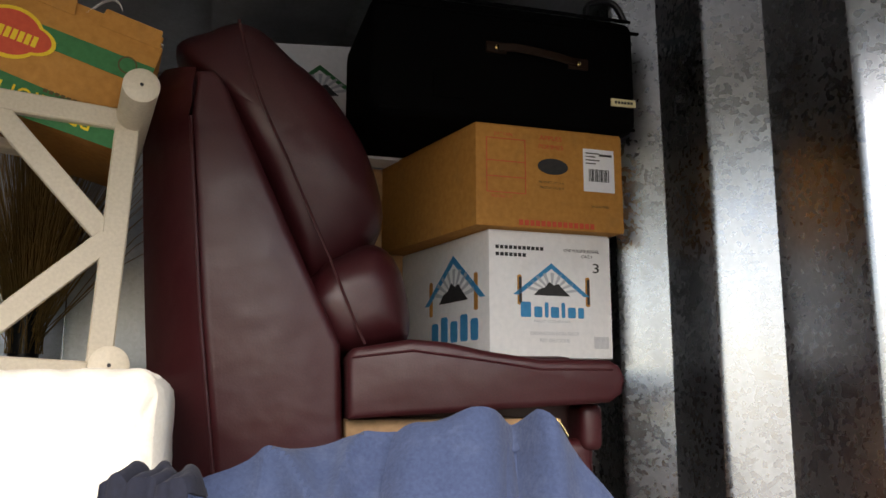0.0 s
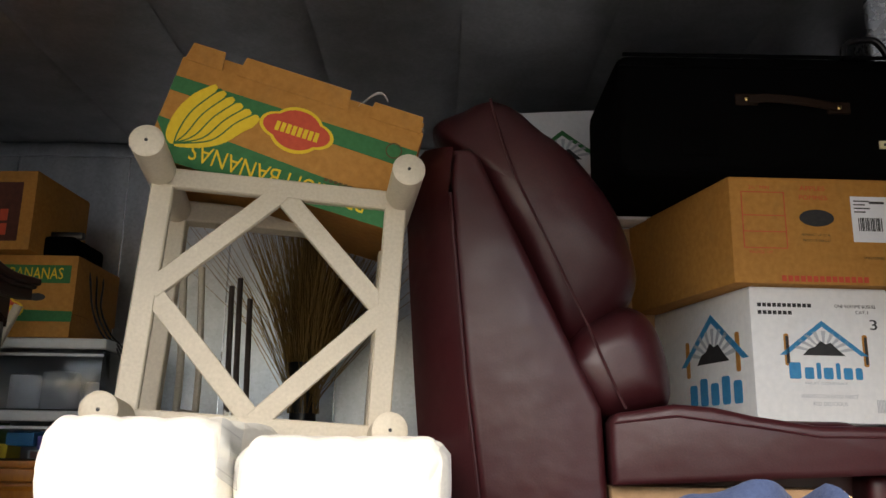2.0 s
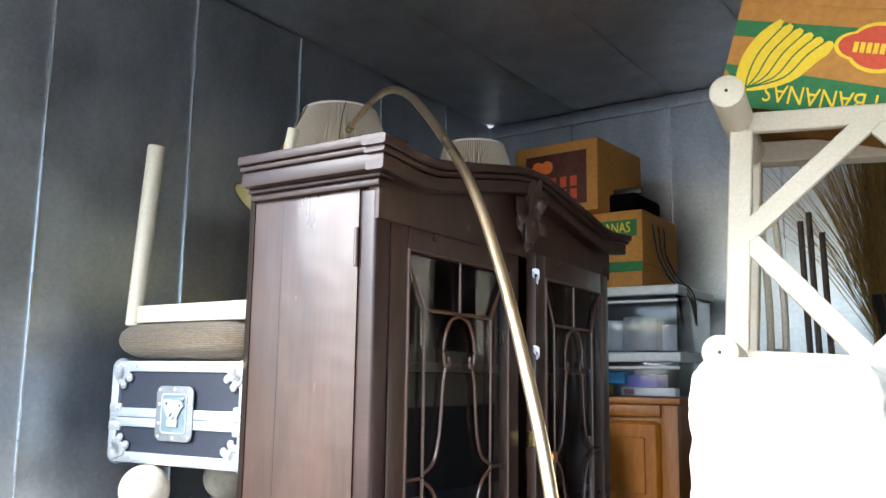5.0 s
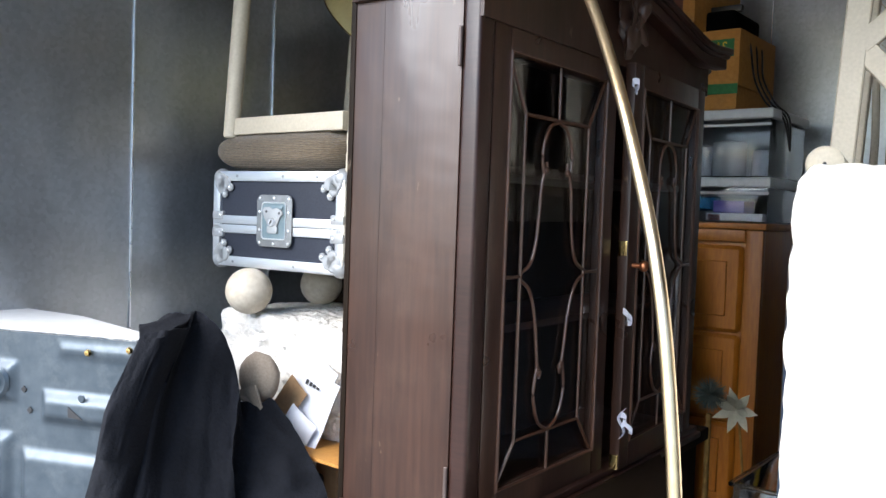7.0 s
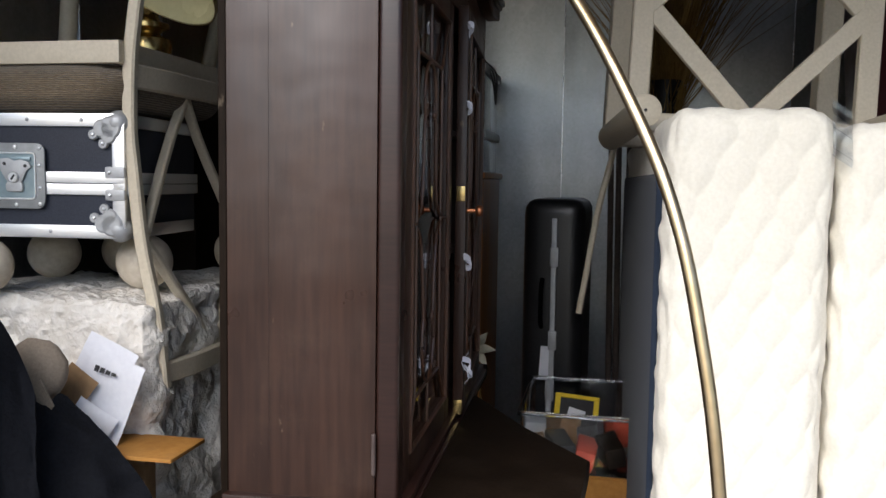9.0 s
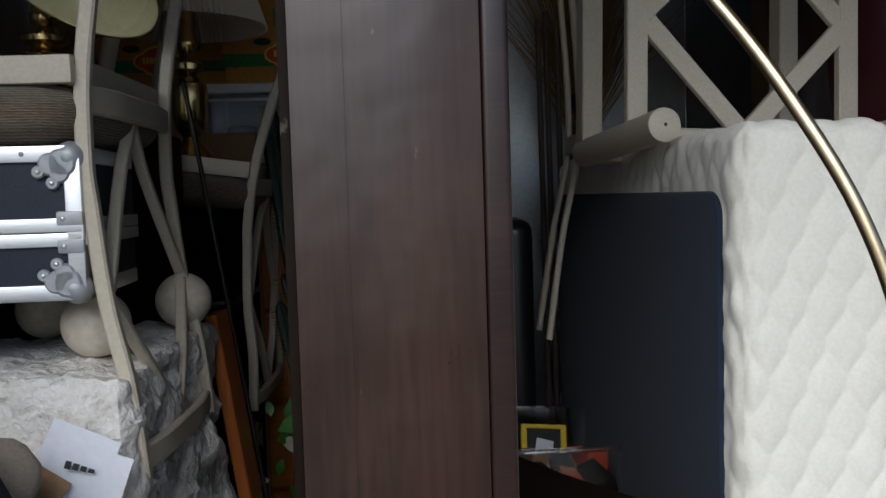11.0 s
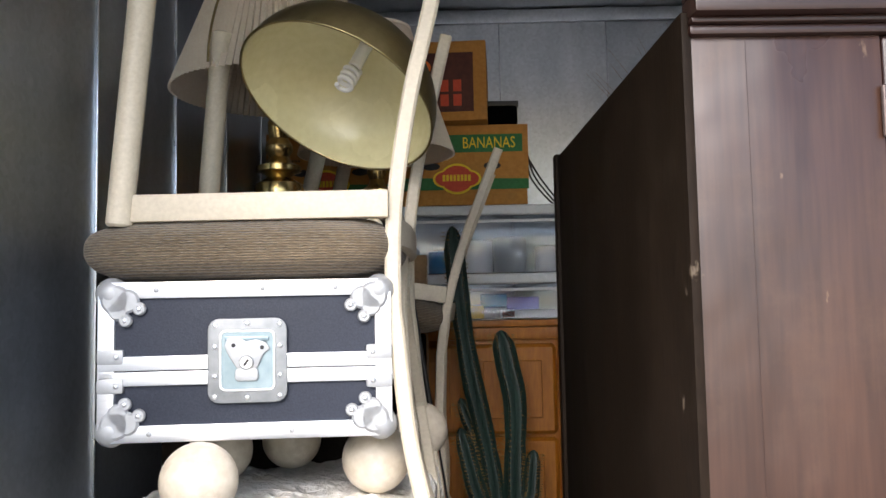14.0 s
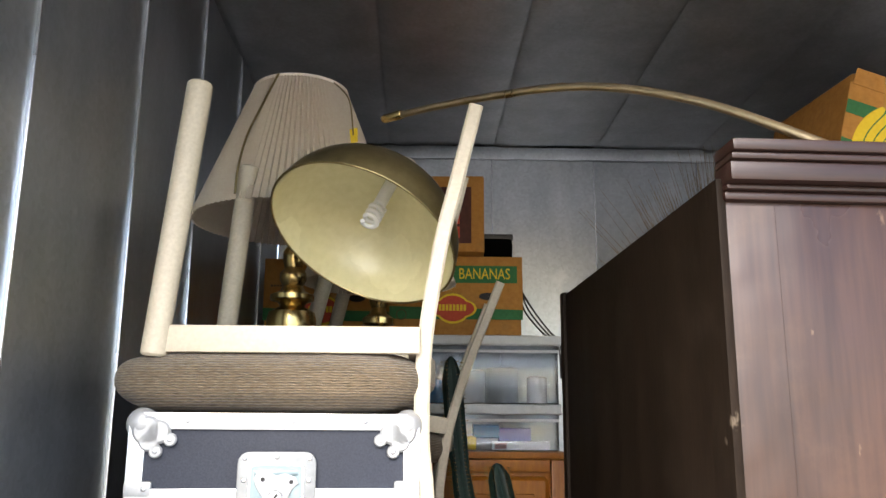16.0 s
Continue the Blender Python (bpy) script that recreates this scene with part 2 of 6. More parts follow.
CARD_DARK = material("dull_cardboard", (0.25, 0.15, 0.075), (0.36, 0.22, 0.11), 0.85, 0, 3, 70, 0.12)
WHITE_CARD = material("white_cardboard", (0.7, 0.71, 0.72), (0.8, 0.8, 0.8), 0.6, 0, 3, 70, 0.05, dirt=((0.55, 0.52, 0.48), 0.3))
TICKING = material("white_quilted_ticking", (0.72, 0.68, 0.58), (0.82, 0.78, 0.68), 0.85, 0, 3, 150, 0.15, sheen=0.2)
NAVY = material("navy_underside_fabric", (0.015, 0.022, 0.037), (0.023, 0.032, 0.052), 0.9, 0, 3, 200, 0.2, spec=0.1, sheen=0.1)
LEATHER = material("burgundy_leather", (0.032, 0.0054, 0.0072), (0.052, 0.0098, 0.0125), 0.42, 0, 3, 240, 0.07, spec=0.4)
clouded(LEATHER, 7.0, 0.3, 0.5)
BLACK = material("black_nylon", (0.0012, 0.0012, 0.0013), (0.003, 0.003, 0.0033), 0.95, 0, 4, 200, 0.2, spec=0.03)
GLOSS_BLACK = material("black_plastic", (0.008, 0.008, 0.009), (0.016, 0.016, 0.018), 0.3, 0, 4, 120, 0.08)
DENIM = material("blue_cotton", (0.028, 0.045, 0.105), (0.05, 0.076, 0.155), 0.95, 0, 4, 150, 0.4, sheen=0.1, dirt=((0.16, 0.2, 0.3), 0.25))
NAVY_CLOTH = material("dark_navy_cloth", (0.0035, 0.005, 0.014), (0.008, 0.011, 0.026), 0.95, 0, 4, 150, 0.3, sheen=0.02)
WOOL = material("black_wool", (0.004, 0.0045, 0.0065), (0.009, 0.01, 0.014), 0.95, 0, 5, 150, 0.5, spec=0.2, dirt=((0.03, 0.03, 0.035), 0.15))
OAK = material("honey_oak", (0.27, 0.085, 0.006), (0.42, 0.15, 0.012), 0.42, 0, 3, 25, 0.06, (5, 5, 0.7), coat=0.06, spec=0.35)
CLEAR_PLASTIC = glass_material("clear_plastic", (0.86, 0.89, 0.92), 0.08)
GREY_PLASTIC = material("grey_white_plastic", (0.56, 0.57, 0.57), (0.66, 0.67, 0.67), 0.4, 0, 3, 60, 0.03)
CACTUS = material("dark_green_cactus", (0.004, 0.016, 0.0125), (0.011, 0.036, 0.027), 0.5, 0, 8, 90, 0.3)
LEAF = material("green_leaf", (0.03, 0.12, 0.02), (0.07, 0.22, 0.04), 0.5, 0, 8, 60, 0.1)
PALE_LEAF = material("pale_dried_leaf", (0.62, 0.58, 0.42), (0.78, 0.74, 0.58), 0.7, 0, 8, 60, 0.1)
STRAW = material("dried_straw", (0.17, 0.1, 0.025), (0.32, 0.2, 0.06), 0.85, 0, 5, 60, 0.1)
ORANGE_WOOD = material("orange_stained_wood", (0.4, 0.1, 0.018), (0.55, 0.17, 0.03), 0.4, 0, 3, 30, 0.05, (5, 5, 0.6), coat=0.2)
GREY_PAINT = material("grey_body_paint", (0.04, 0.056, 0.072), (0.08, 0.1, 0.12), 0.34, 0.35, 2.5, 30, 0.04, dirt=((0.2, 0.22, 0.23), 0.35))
# Much paler than GREY_PAINT; used on the panel's top strip only.
GREY_EDGE = material("pale_grey_panel_top", (0.5, 0.5, 0.5), (0.6, 0.6, 0.6), 0.5, 0.1, 2.5, 30, 0.05)
PAPER = material("white_paper", (0.7, 0.71, 0.76), (0.78, 0.79, 0.83), 0.8, 0, 3, 90, 0.03)
TAN = material("tan_canvas", (0.2, 0.16, 0.12), (0.28, 0.23, 0.18), 0.9, 0, 4, 180, 0.3)
GREEN_INK = material("green_ink", (0.02, 0.13, 0.04), (0.035, 0.18, 0.06), 0.75, 0, 4, 90, 0.03)
YELLOW_INK = material("yellow_ink", (0.72, 0.5, 0.02), (0.82, 0.6, 0.04), 0.75, 0, 4, 90, 0.03)
RED_INK = material("red_ink", (0.5, 0.06, 0.03), (0.6, 0.09, 0.04), 0.75, 0, 4, 90, 0.03)
BLUE_INK = material("blue_ink", (0.02, 0.2, 0.42), (0.04, 0.26, 0.5), 0.7, 0, 4, 90, 0.03)
BLACK_INK = material("black_ink", (0.015, 0.015, 0.018), (0.03, 0.03, 0.03), 0.7, 0, 4, 90, 0.03)
GREY_INK = material("grey_ink", (0.4, 0.42, 0.45), (0.5, 0.52, 0.55), 0.7, 0, 4, 90, 0.03)
OLIVE_INK = material("dark_olive_ink", (0.07, 0.05, 0.01), (0.1, 0.07, 0.02), 0.7, 0, 4, 90, 0.03)
ORANGE_INK = material("orange_ink", (0.8, 0.15, 0.02), (0.9, 0.22, 0.03), 0.6, 0, 4, 90, 0.03)
PURPLE_INK = material("purple_ink", (0.12, 0.1, 0.4), (0.2, 0.18, 0.55), 0.6, 0, 4, 90, 0.03)
WHITE_PLASTIC = material("white_plastic", (0.75, 0.75, 0.73), (0.82, 0.82, 0.8), 0.4, 0, 4, 60, 0.02)
RIBBON = material("white_tape", (0.66, 0.66, 0.74), (0.76, 0.76, 0.82), 0.5, 0, 4, 60, 0.05)


# ---- building helpers ----
def thing(name, at, label, category, group="", turn=0.0, kind=""):
    ob = new(name)
    ob.matrix_basis = pose(*at, 0, 0, turn)
    return tagged(ob, label, category, group, kind)


def part(name, bm, mat_, parent, label="", smooth=True):
    me = bpy.data.meshes.new(name)
    bmesh.ops.recalc_face_normals(bm, faces=bm.faces)
    bm.to_mesh(me)
    bm.free()
    me.materials.append(mat_)
    if smooth:
        for f in me.polygons:
            f.use_smooth = True
        me.set_sharp_from_angle(angle=radians(38))
    ob = new(name, me)
    ob.parent = parent
    return tagged(ob, label)


def box(size, at=(0, 0, 0), bevel=0.004, rot=None, bm=None, seg=2):
    """A box with rounded edges, centred at at."""
    bm = bm or bmesh.new()
    m = Matrix.Translation(at) @ (rot or Matrix()) @ Matrix.Diagonal((*size, 1))
    made = bmesh.ops.create_cube(bm, size=1, matrix=m)["verts"]
    if bevel:
        edges = list({e for v in made for e in v.link_edges})
        bmesh.ops.bevel(bm, geom=edges, offset=min(bevel, min(size) * 0.45), segments=seg, affect="EDGES", profile=0.6)
    return bm


def span(x0, x1, y0, y1, z0, z1, bevel=0.004, bm=None, seg=2):
    return box((x1 - x0, y1 - y0, z1 - z0), ((x0 + x1) / 2, (y0 + y1) / 2, (z0 + z1) / 2), bevel, None, bm, seg)


def sweep(pts, ring, bm=None, closed=False, up=(0, 0, 1), scales=None):
    """Sweeps the ring of (across, up) points along the line."""
    bm = bm or bmesh.new()
    pts = [Vector(p) for p in pts]
    n, rows = len(pts), []
    for i, p in enumerate(pts):
        d = (pts[(i + 1) % n] - pts[i - 1]) if closed else (pts[min(i + 1, n - 1)] - pts[max(i - 1, 0)])
        d.normalize()
        s = d.cross(Vector(up))
        if s.length < 1e-3:
            s = d.cross(Vector((1, 0, 0)))
        s.normalize()
        u = s.cross(d).normalized()
        k = scales[i] if scales else 1
        rows.append([bm.verts.new(p + s * a * k + u * b * k) for a, b in ring])
    m = len(ring)
    for i in range(n if closed else n - 1):
        for j in range(m):
            bm.faces.new((rows[i][j], rows[i][(j + 1) % m], rows[(i + 1) % n][(j + 1) % m], rows[(i + 1) % n][j]))
    if not closed:
        bm.faces.new(rows[0]), bm.faces.new(rows[-1])
    return bm


def circle(r, n=12):
    return [(r * math.cos(2 * math.pi * i / n), r * math.sin(2 * math.pi * i / n)) for i in range(n)]


def bar(w, h, c=0.003):
    w, h = w / 2, h / 2
    return [(-w + c, -h), (w - c, -h), (w, -h + c), (w, h - c), (w - c, h), (-w + c, h), (-w, h - c), (-w, -h + c)]


def curve(pts, n=6):
    """A smooth line through the points."""
    pts = [Vector(p) for p in pts]
    out = []
    for i in range(len(pts) - 1):
        a, b, c, d = pts[max(i - 1, 0)], pts[i], pts[i + 1], pts[min(i + 2, len(pts) - 1)]
        for k in range(n):
            t = k / n
            out.append(0.5 * (2 * b + (c - a) * t + (2 * a - 5 * b + 4 * c - d) * t * t + (3 * b - a - 3 * c + d) * t ** 3))
    return out + [pts[-1]]


def rod(a, b, r, r2=None, n=16, bm=None, bevel=True):
    a, b = Vector(a), Vector(b)
    d = (b - a).normalized()
    e = min(r * 0.25, 0.004) if bevel else 0
    pts, ks = [a, a + d * e, b - d * e, b], [1 - (0.2 if bevel else 0), 1, (r2 or r) / r, (r2 or r) / r * (1 - (0.2 if bevel else 0))]
    return sweep(pts, circle(r, n), bm, scales=ks, up=(0, 0, 1) if abs(d.z) < 0.9 else (0, 1, 0))


def lathe(profile, n=32, at=(0, 0, 0), bm=None, wobble=None):
    """Turns the profile of (radius, height) round the upright axis."""
    bm = bm or bmesh.new()
    rows = []
    for r, z in profile:
        rows.append([bm.verts.new((at[0] + r * (1 + (wobble(i) if wobble else 0)) * math.cos(2 * math.pi * i / n), at[1] + r * (1 + (wobble(i) if wobble else 0)) * math.sin(2 * math.pi * i / n), at[2] + z)) for i in range(n)])
    for a, b in zip(rows, rows[1:]):
        for i in range(n):
            bm.faces.new((a[i], a[(i + 1) % n], b[(i + 1) % n], b[i]))
    return bm


def ball(r, at, squash=(1, 1, 1), bm=None, lumps=0.0, sub=3, seed=0.0):
    bm = bm or bmesh.new()
    for v in bmesh.ops.create_icosphere(bm, subdivisions=sub, radius=1)["verts"]:
        k = 1 + lumps * noise.noise(v.co * 2 + Vector((seed, 0, 0)))
        v.co = Vector((v.co.x * r * squash[0] * k + at[0], v.co.y * r * squash[1] * k + at[1], v.co.z * r * squash[2] * k + at[2]))
    return bm


def plate(outline, thick, m=None, bm=None, bevel=0.0):
    """A flat piece of the outline (x, z), thick along y, moved by m."""
    bm = bm or bmesh.new()
    m = m or Matrix()
    f = bm.faces.new([bm.verts.new((x, 0, z)) for x, z in outline])
    made = bmesh.ops.extrude_face_region(bm, geom=[f])["geom"]
    vs = [g for g in made if isinstance(g, bmesh.types.BMVert)]
    for v in vs:
        v.co.y += thick
    every = list({*f.verts, *vs})
    if bevel:
        es = [e for e in bm.edges if e.verts[0] in every and e.verts[1] in every and abs((e.verts[0].co - e.verts[1].co).normalized().y) < 0.5]
        got = bmesh.ops.bevel(bm, geom=es, offset=bevel, segments=3, affect="EDGES", profile=0.5)
        every = list({*[v for v in every if v.is_valid], *got["verts"]})
    bmesh.ops.transform(bm, matrix=m, verts=every)
    return bm


def rounded(x0, x1, z0, z1, r, n=4):
    out = []
    for cx, cz, a in ((x1 - r, z0 + r, -90), (x1 - r, z1 - r, 0), (x0 + r, z1 - r, 90), (x0 + r, z0 + r, 180)):
        out += [(cx + r * math.cos(radians(a + 90 * i / n)), cz + r * math.sin(radians(a + 90 * i / n))) for i in range(n + 1)]
    return out


def sheet(f, nu, nv, thick=0.0, bm=None):
    """A grid surface from f(u, v), both 0 to 1, with a thickness."""
    bm = bm or bmesh.new()
    g = [[bm.verts.new(f(i / nu, j / nv)) for j in range(nv + 1)] for i in range(nu + 1)]
    faces = [bm.faces.new((g[i][j], g[i + 1][j], g[i + 1][j + 1], g[i][j + 1])) for i in range(nu) for j in range(nv)]
    if thick:
        for f_ in faces:
            f_.normal_update()
        for row in g:
            for v in row:
                v.normal_update()
        h = [[bm.verts.new(v.co - v.normal * thick) for v in row] for row in g]
        for i in range(nu):
            for j in range(nv):
                bm.faces.new((h[i][j], h[i][j + 1], h[i + 1][j + 1], h[i + 1][j]))
        for i in range(nu):
            bm.faces.new((g[i][0], h[i][0], h[i + 1][0], g[i + 1][0])), bm.faces.new((g[i + 1][nv], h[i + 1][nv], h[i][nv], g[i][nv]))
        for j in range(nv):
            bm.faces.new((g[0][j + 1], h[0][j + 1], h[0][j], g[0][j])), bm.faces.new((g[nu][j], h[nu][j], h[nu][j + 1], g[nu][j + 1]))
    return bm


def words(text, size, m, mat_, parent, width=None, name="lettering"):
    """Flat lettering in the plane x, z of m, facing -y, centred."""
    cu = bpy.data.curves.new("t", "FONT")
    cu.body, cu.size, cu.align_x, cu.align_y, cu.extrude, cu.resolution_u = text, size, "CENTER", "CENTER", 0.0002, 3
    tmp = new("t", cu)
    bpy.context.view_layer.update()
    me = bpy.data.meshes.new_from_object(tmp.evaluated_get(bpy.context.evaluated_depsgraph_get()))
    bpy.data.objects.remove(tmp)
    k = 1.0
    if width:
        xs = [v.co.x for v in me.vertices]
        k = width / max(1e-4, max(xs) - min(xs))
    me.transform(m @ Matrix.Rotation(radians(90), 4, "X") @ Matrix.Diagonal((k, 1, 1, 1)))
    me.materials.append(mat_)
    me.name = name
    ob = new(name, me)
    ob.parent = parent
    return ob


def stroke(pts, r, bm=None, n=8, per=6):
    return sweep(curve(pts, per), circle(r, n), bm)


# ---- the storage unit ----
XL, XR, YF, YB, ZC = -2.255, 1.17, 0.3, 3.245, 2.645
tagged(part("ground", span(-60, 60, -60, 60, -0.32, -0.02, 0), CONCRETE, None), "pale concrete yard in front of the unit", "ground", kind="structure")
tagged(part("floor", span(XL - 0.1, XR + 0.1, YF - 0.1, YB + 0.1, -0.016, 0.0, 0), CONCRETE, None), "dusty grey concrete floor of the storage unit", "floor", kind="structure")


def metal_wall(name, a, b, seams, label, mat_, rib):
    """Steel sheets side by side along the line a to b, each with turned edges and a slight belly; the inside is on the left of the line."""
    a, b = Vector(a), Vector(b)
    d = (b - a).normalized()
    inn = Vector((-d.y, d.x, 0))
    bm = bmesh.new()
    length = (b - a).length
    m = Matrix(((d.x, inn.x, 0, a.x), (d.y, inn.y, 0, a.y), (0, 0, 1, 0), (0, 0, 0, 1)))
    wall = tagged(part(name, span(0, length, -0.09, -0.02, 0, ZC + 0.03, 0), mat_, None), label, "wall", kind="structure")
    wall.matrix_basis = m
    marks = [0] + [s for s in seams if 0.02 < s < length - 0.02] + [length]
    for k, (s0, s1) in enumerate(zip(marks, marks[1:])):
        def f(u, v, s0=s0, s1=s1, k=k):
            x = s0 + 0.0015 + (s1 - s0 - 0.003) * u
            e = min(u, 1 - u) * (s1 - s0)
            y = -0.004 + 0.006 * noise.noise(Vector((x * 2.2, v * 2.4, k * 3.1 + len(name)))) * min(1, e / 0.05)
            if rib > 0.05:
                left = s1 - x
                y += rib * max(0.0, min(1.0, (0.1 - left) / 0.084)) * (1.0 if left > 0.012 else max(0.0, left - 0.0015) / 0.0105)
            else:
                y += rib * (abs(2 * u - 1) ** 1.6 - 0.6)
            return (x, y, v * ZC)
        part("wall_panel", sheet(f, 80 if rib > 0.05 else 26, 24, 0.0012), mat_, wall)
    for s in marks[1:-1]:
        part("seam", span(s - 0.0022, s + 0.0022, -0.002, 0.004, 0, ZC, 0.001), SEAM, wall)
    return wall


metal_wall("wall_left", (XL, YB, 0), (XL, YF, 0), [YB - y for y in (2.855, 2.395, 1.935, 1.475, 1.015, 0.555)], "galvanised steel sheet wall, scuffed and dull", STEEL, 0.003)
metal_wall("wall_back", (XR, YB, 0), (XL, YB, 0), [XR - x for x in (0.86, 0.42, -0.03, -0.475, -0.922, -1.361, -1.821)], "galvanised steel sheet wall with upright seams", STEEL, 0.003)
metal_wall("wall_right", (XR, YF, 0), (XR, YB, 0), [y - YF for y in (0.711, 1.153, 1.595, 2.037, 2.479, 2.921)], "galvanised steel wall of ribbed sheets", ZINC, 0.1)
bm = span(XL - 0.1, XR + 0.1, YF - 0.1, YB + 0.1, ZC + 0.016, ZC + 0.09, 0)
for x0, x1 in zip((XL, -1.8, -1.352, -0.906, -0.46, -0.02, 0.42, 0.86), (-1.8, -1.352, -0.906, -0.46, -0.02, 0.42, 0.86, XR)):
    sheet(lambda u, v: (x0 + 0.003 + (x1 - x0 - 0.006) * u, YF + (YB - YF) * v, ZC + 0.004 + 0.008 * noise.noise(Vector((u * 1.4 + x0 * 9, v * 5, 1.3))) * math.sin(math.pi * u) + (0.006 if u in (0, 1) else 0)), 14, 40, 0, bm)
tagged(part("ceiling", bm, CEIL, None), "galvanised steel sheet ceiling with long seams", "ceiling", kind="structure")
# Unseen door surround, added; its lintel height sets how far light reaches inside.
bm = span(XL - 0.1, XR + 0.1, YF - 0.1, YF - 0.02, 2.3, ZC + 0.09, 0.01)
span(XL - 0.1, XL - 0.0, YF - 0.1, YF - 0.02, 0, 2.4, 0.01, bm)
span(XR, XR + 0.1, YF - 0.1, YF - 0.02, 0, 2.4, 0.01, bm)
tagged(part("wall_front", bm, CONCRETE, None), "plain unseen door surround that limits the light", "wall", kind="structure")
for (x0, y0, x1, y1) in ((XL, YB - 0.006, XR, YB), ):
    bm = span(x0, x1, y0 - 0.012, y1 - 0.001, ZC - 0.055, ZC - 0.002, 0.003)
    tagged(part("trim", bm, STEEL, None), "folded steel trim between wall and ceiling", "trim", kind="structure")


# ---- china hutch on its sideboard ----
sideboard = thing("sideboard", (-1.02, 1.37, 0), "dark wooden sideboard under the hutch", "sideboard")
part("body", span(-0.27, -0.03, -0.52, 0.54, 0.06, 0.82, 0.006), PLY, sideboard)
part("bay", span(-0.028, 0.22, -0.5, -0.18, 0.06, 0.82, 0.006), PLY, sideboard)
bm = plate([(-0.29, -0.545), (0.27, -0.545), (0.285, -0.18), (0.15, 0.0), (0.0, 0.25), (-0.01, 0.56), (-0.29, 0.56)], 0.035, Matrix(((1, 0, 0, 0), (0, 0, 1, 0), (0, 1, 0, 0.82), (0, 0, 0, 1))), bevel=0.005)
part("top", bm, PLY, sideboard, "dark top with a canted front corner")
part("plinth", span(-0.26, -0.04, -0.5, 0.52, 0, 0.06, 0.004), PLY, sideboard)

hutch = thing("china_hutch", (-1.275, 0.86, 0.855), "dark mahogany china hutch with glazed doors, one ajar", "china cabinet", turn=2.0)
HX, HY, HZ = 0.268, 0.965, 0.885
part("side_panel", span(0.0, HX - 0.035, 0, 0.018, 0.0, HZ, 0.0015, seg=2), WOOD, hutch, "polished mahogany end panel, scratched")
part("veneer_joint", span(0.0688, 0.0695, -0.0003, 0.004, 0.002, HZ - 0.002, 0), WOOD_EDGE, hutch, "faint dark joint in the veneer")
part("side_panel", span(0, HX - 0.02, HY - 0.018, HY, 0, HZ, 0.003), WOOD, hutch)
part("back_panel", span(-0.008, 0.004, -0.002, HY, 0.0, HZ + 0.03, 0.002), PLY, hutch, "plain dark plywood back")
part("corner_post", span(HX - 0.034, HX, -0.001, 0.04, 0, HZ, 0.007, seg=3), WOOD_EDGE, hutch)
part("corner_post", span(HX - 0.034, HX, HY - 0.04, HY, 0, HZ, 0.006), WOOD_EDGE, hutch)
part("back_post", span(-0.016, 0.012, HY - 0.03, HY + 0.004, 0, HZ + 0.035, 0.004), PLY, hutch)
part("floor_board", span(0.004, HX - 0.02, 0.018, HY - 0.018, 0.012, 0.03, 0.002), WOOD, hutch)
part("top_board", span(0.006, HX - 0.006, 0.02, HY - 0.02, HZ - 0.02, HZ, 0.002), WOOD, hutch)
for z in (0.32, 0.6):
    part("shelf", span(0.006, HX - 0.05, 0.02, HY - 0.02, z, z + 0.014, 0.002), WOOD_EDGE, hutch)
for z0, z1, o in ((-0.012, 0.004, 0.022), (0.004, 0.018, 0.014)):
    part("base_moulding", span(-0.002, HX + o, -o, HY + o, z0, z1, 0.005), WOOD_EDGE, hutch)
# stepped cornice on the end, and along the arched front
STEPS = ((0.0, 0.012, 0.010), (0.012, 0.02, 0.018), (0.02, 0.046, 0.034), (0.046, 0.056, 0.04), (0.056, 0.072, 0.046))
for z0, z1, o in STEPS:
    part("cornice", span(0.0, HX + o, -o, 0.02, HZ + z0, HZ + z1, 0.004), WOOD_EDGE, hutch)


def crown(y):
    """Height of the arched front over its ends."""
    t = (y / HY - 0.5) * 2
    return 0.05 * math.exp(-(t / 0.42) ** 2) - 0.012 * math.exp(-((abs(t) - 0.75) / 0.18) ** 2)


ys = [HY * i / 40 for i in range(41)]
outline = [(y, HZ - 0.05) for y in (0, HY)] + [(y, HZ + 0.05 + crown(y)) for y in reversed(ys)]
part("pediment", plate(outline, 0.02, Matrix(((0, -1, 0, HX + 0.004), (1, 0, 0, 0), (0, 0, 1, 0), (0, 0, 0, 1)))), WOOD, hutch, "arched pediment over the doors")
for z0, z1, o in STEPS[2:]:
    part("cornice", sweep([(HX + o / 2 + 0.002, -o + (HY + 2 * o) * i / 40, HZ + (z0 + z1) / 2 + crown(HY * i / 40)) for i in range(41)], bar(o, z1 - z0, 0.003)), WOOD_EDGE, hutch)
bm = ball(0.04, (HX + 0.03, HY * 0.5, HZ + 0.04), (0.5, 0.9, 1.5), lumps=0.9, sub=4)
part("carving", bm, WOOD, hutch, "carved shell ornament")
part("frieze", span(HX - 0.03, HX - 0.004, 0.04, HY - 0.04, HZ - 0.04, HZ, 0.002), WOOD, hutch)


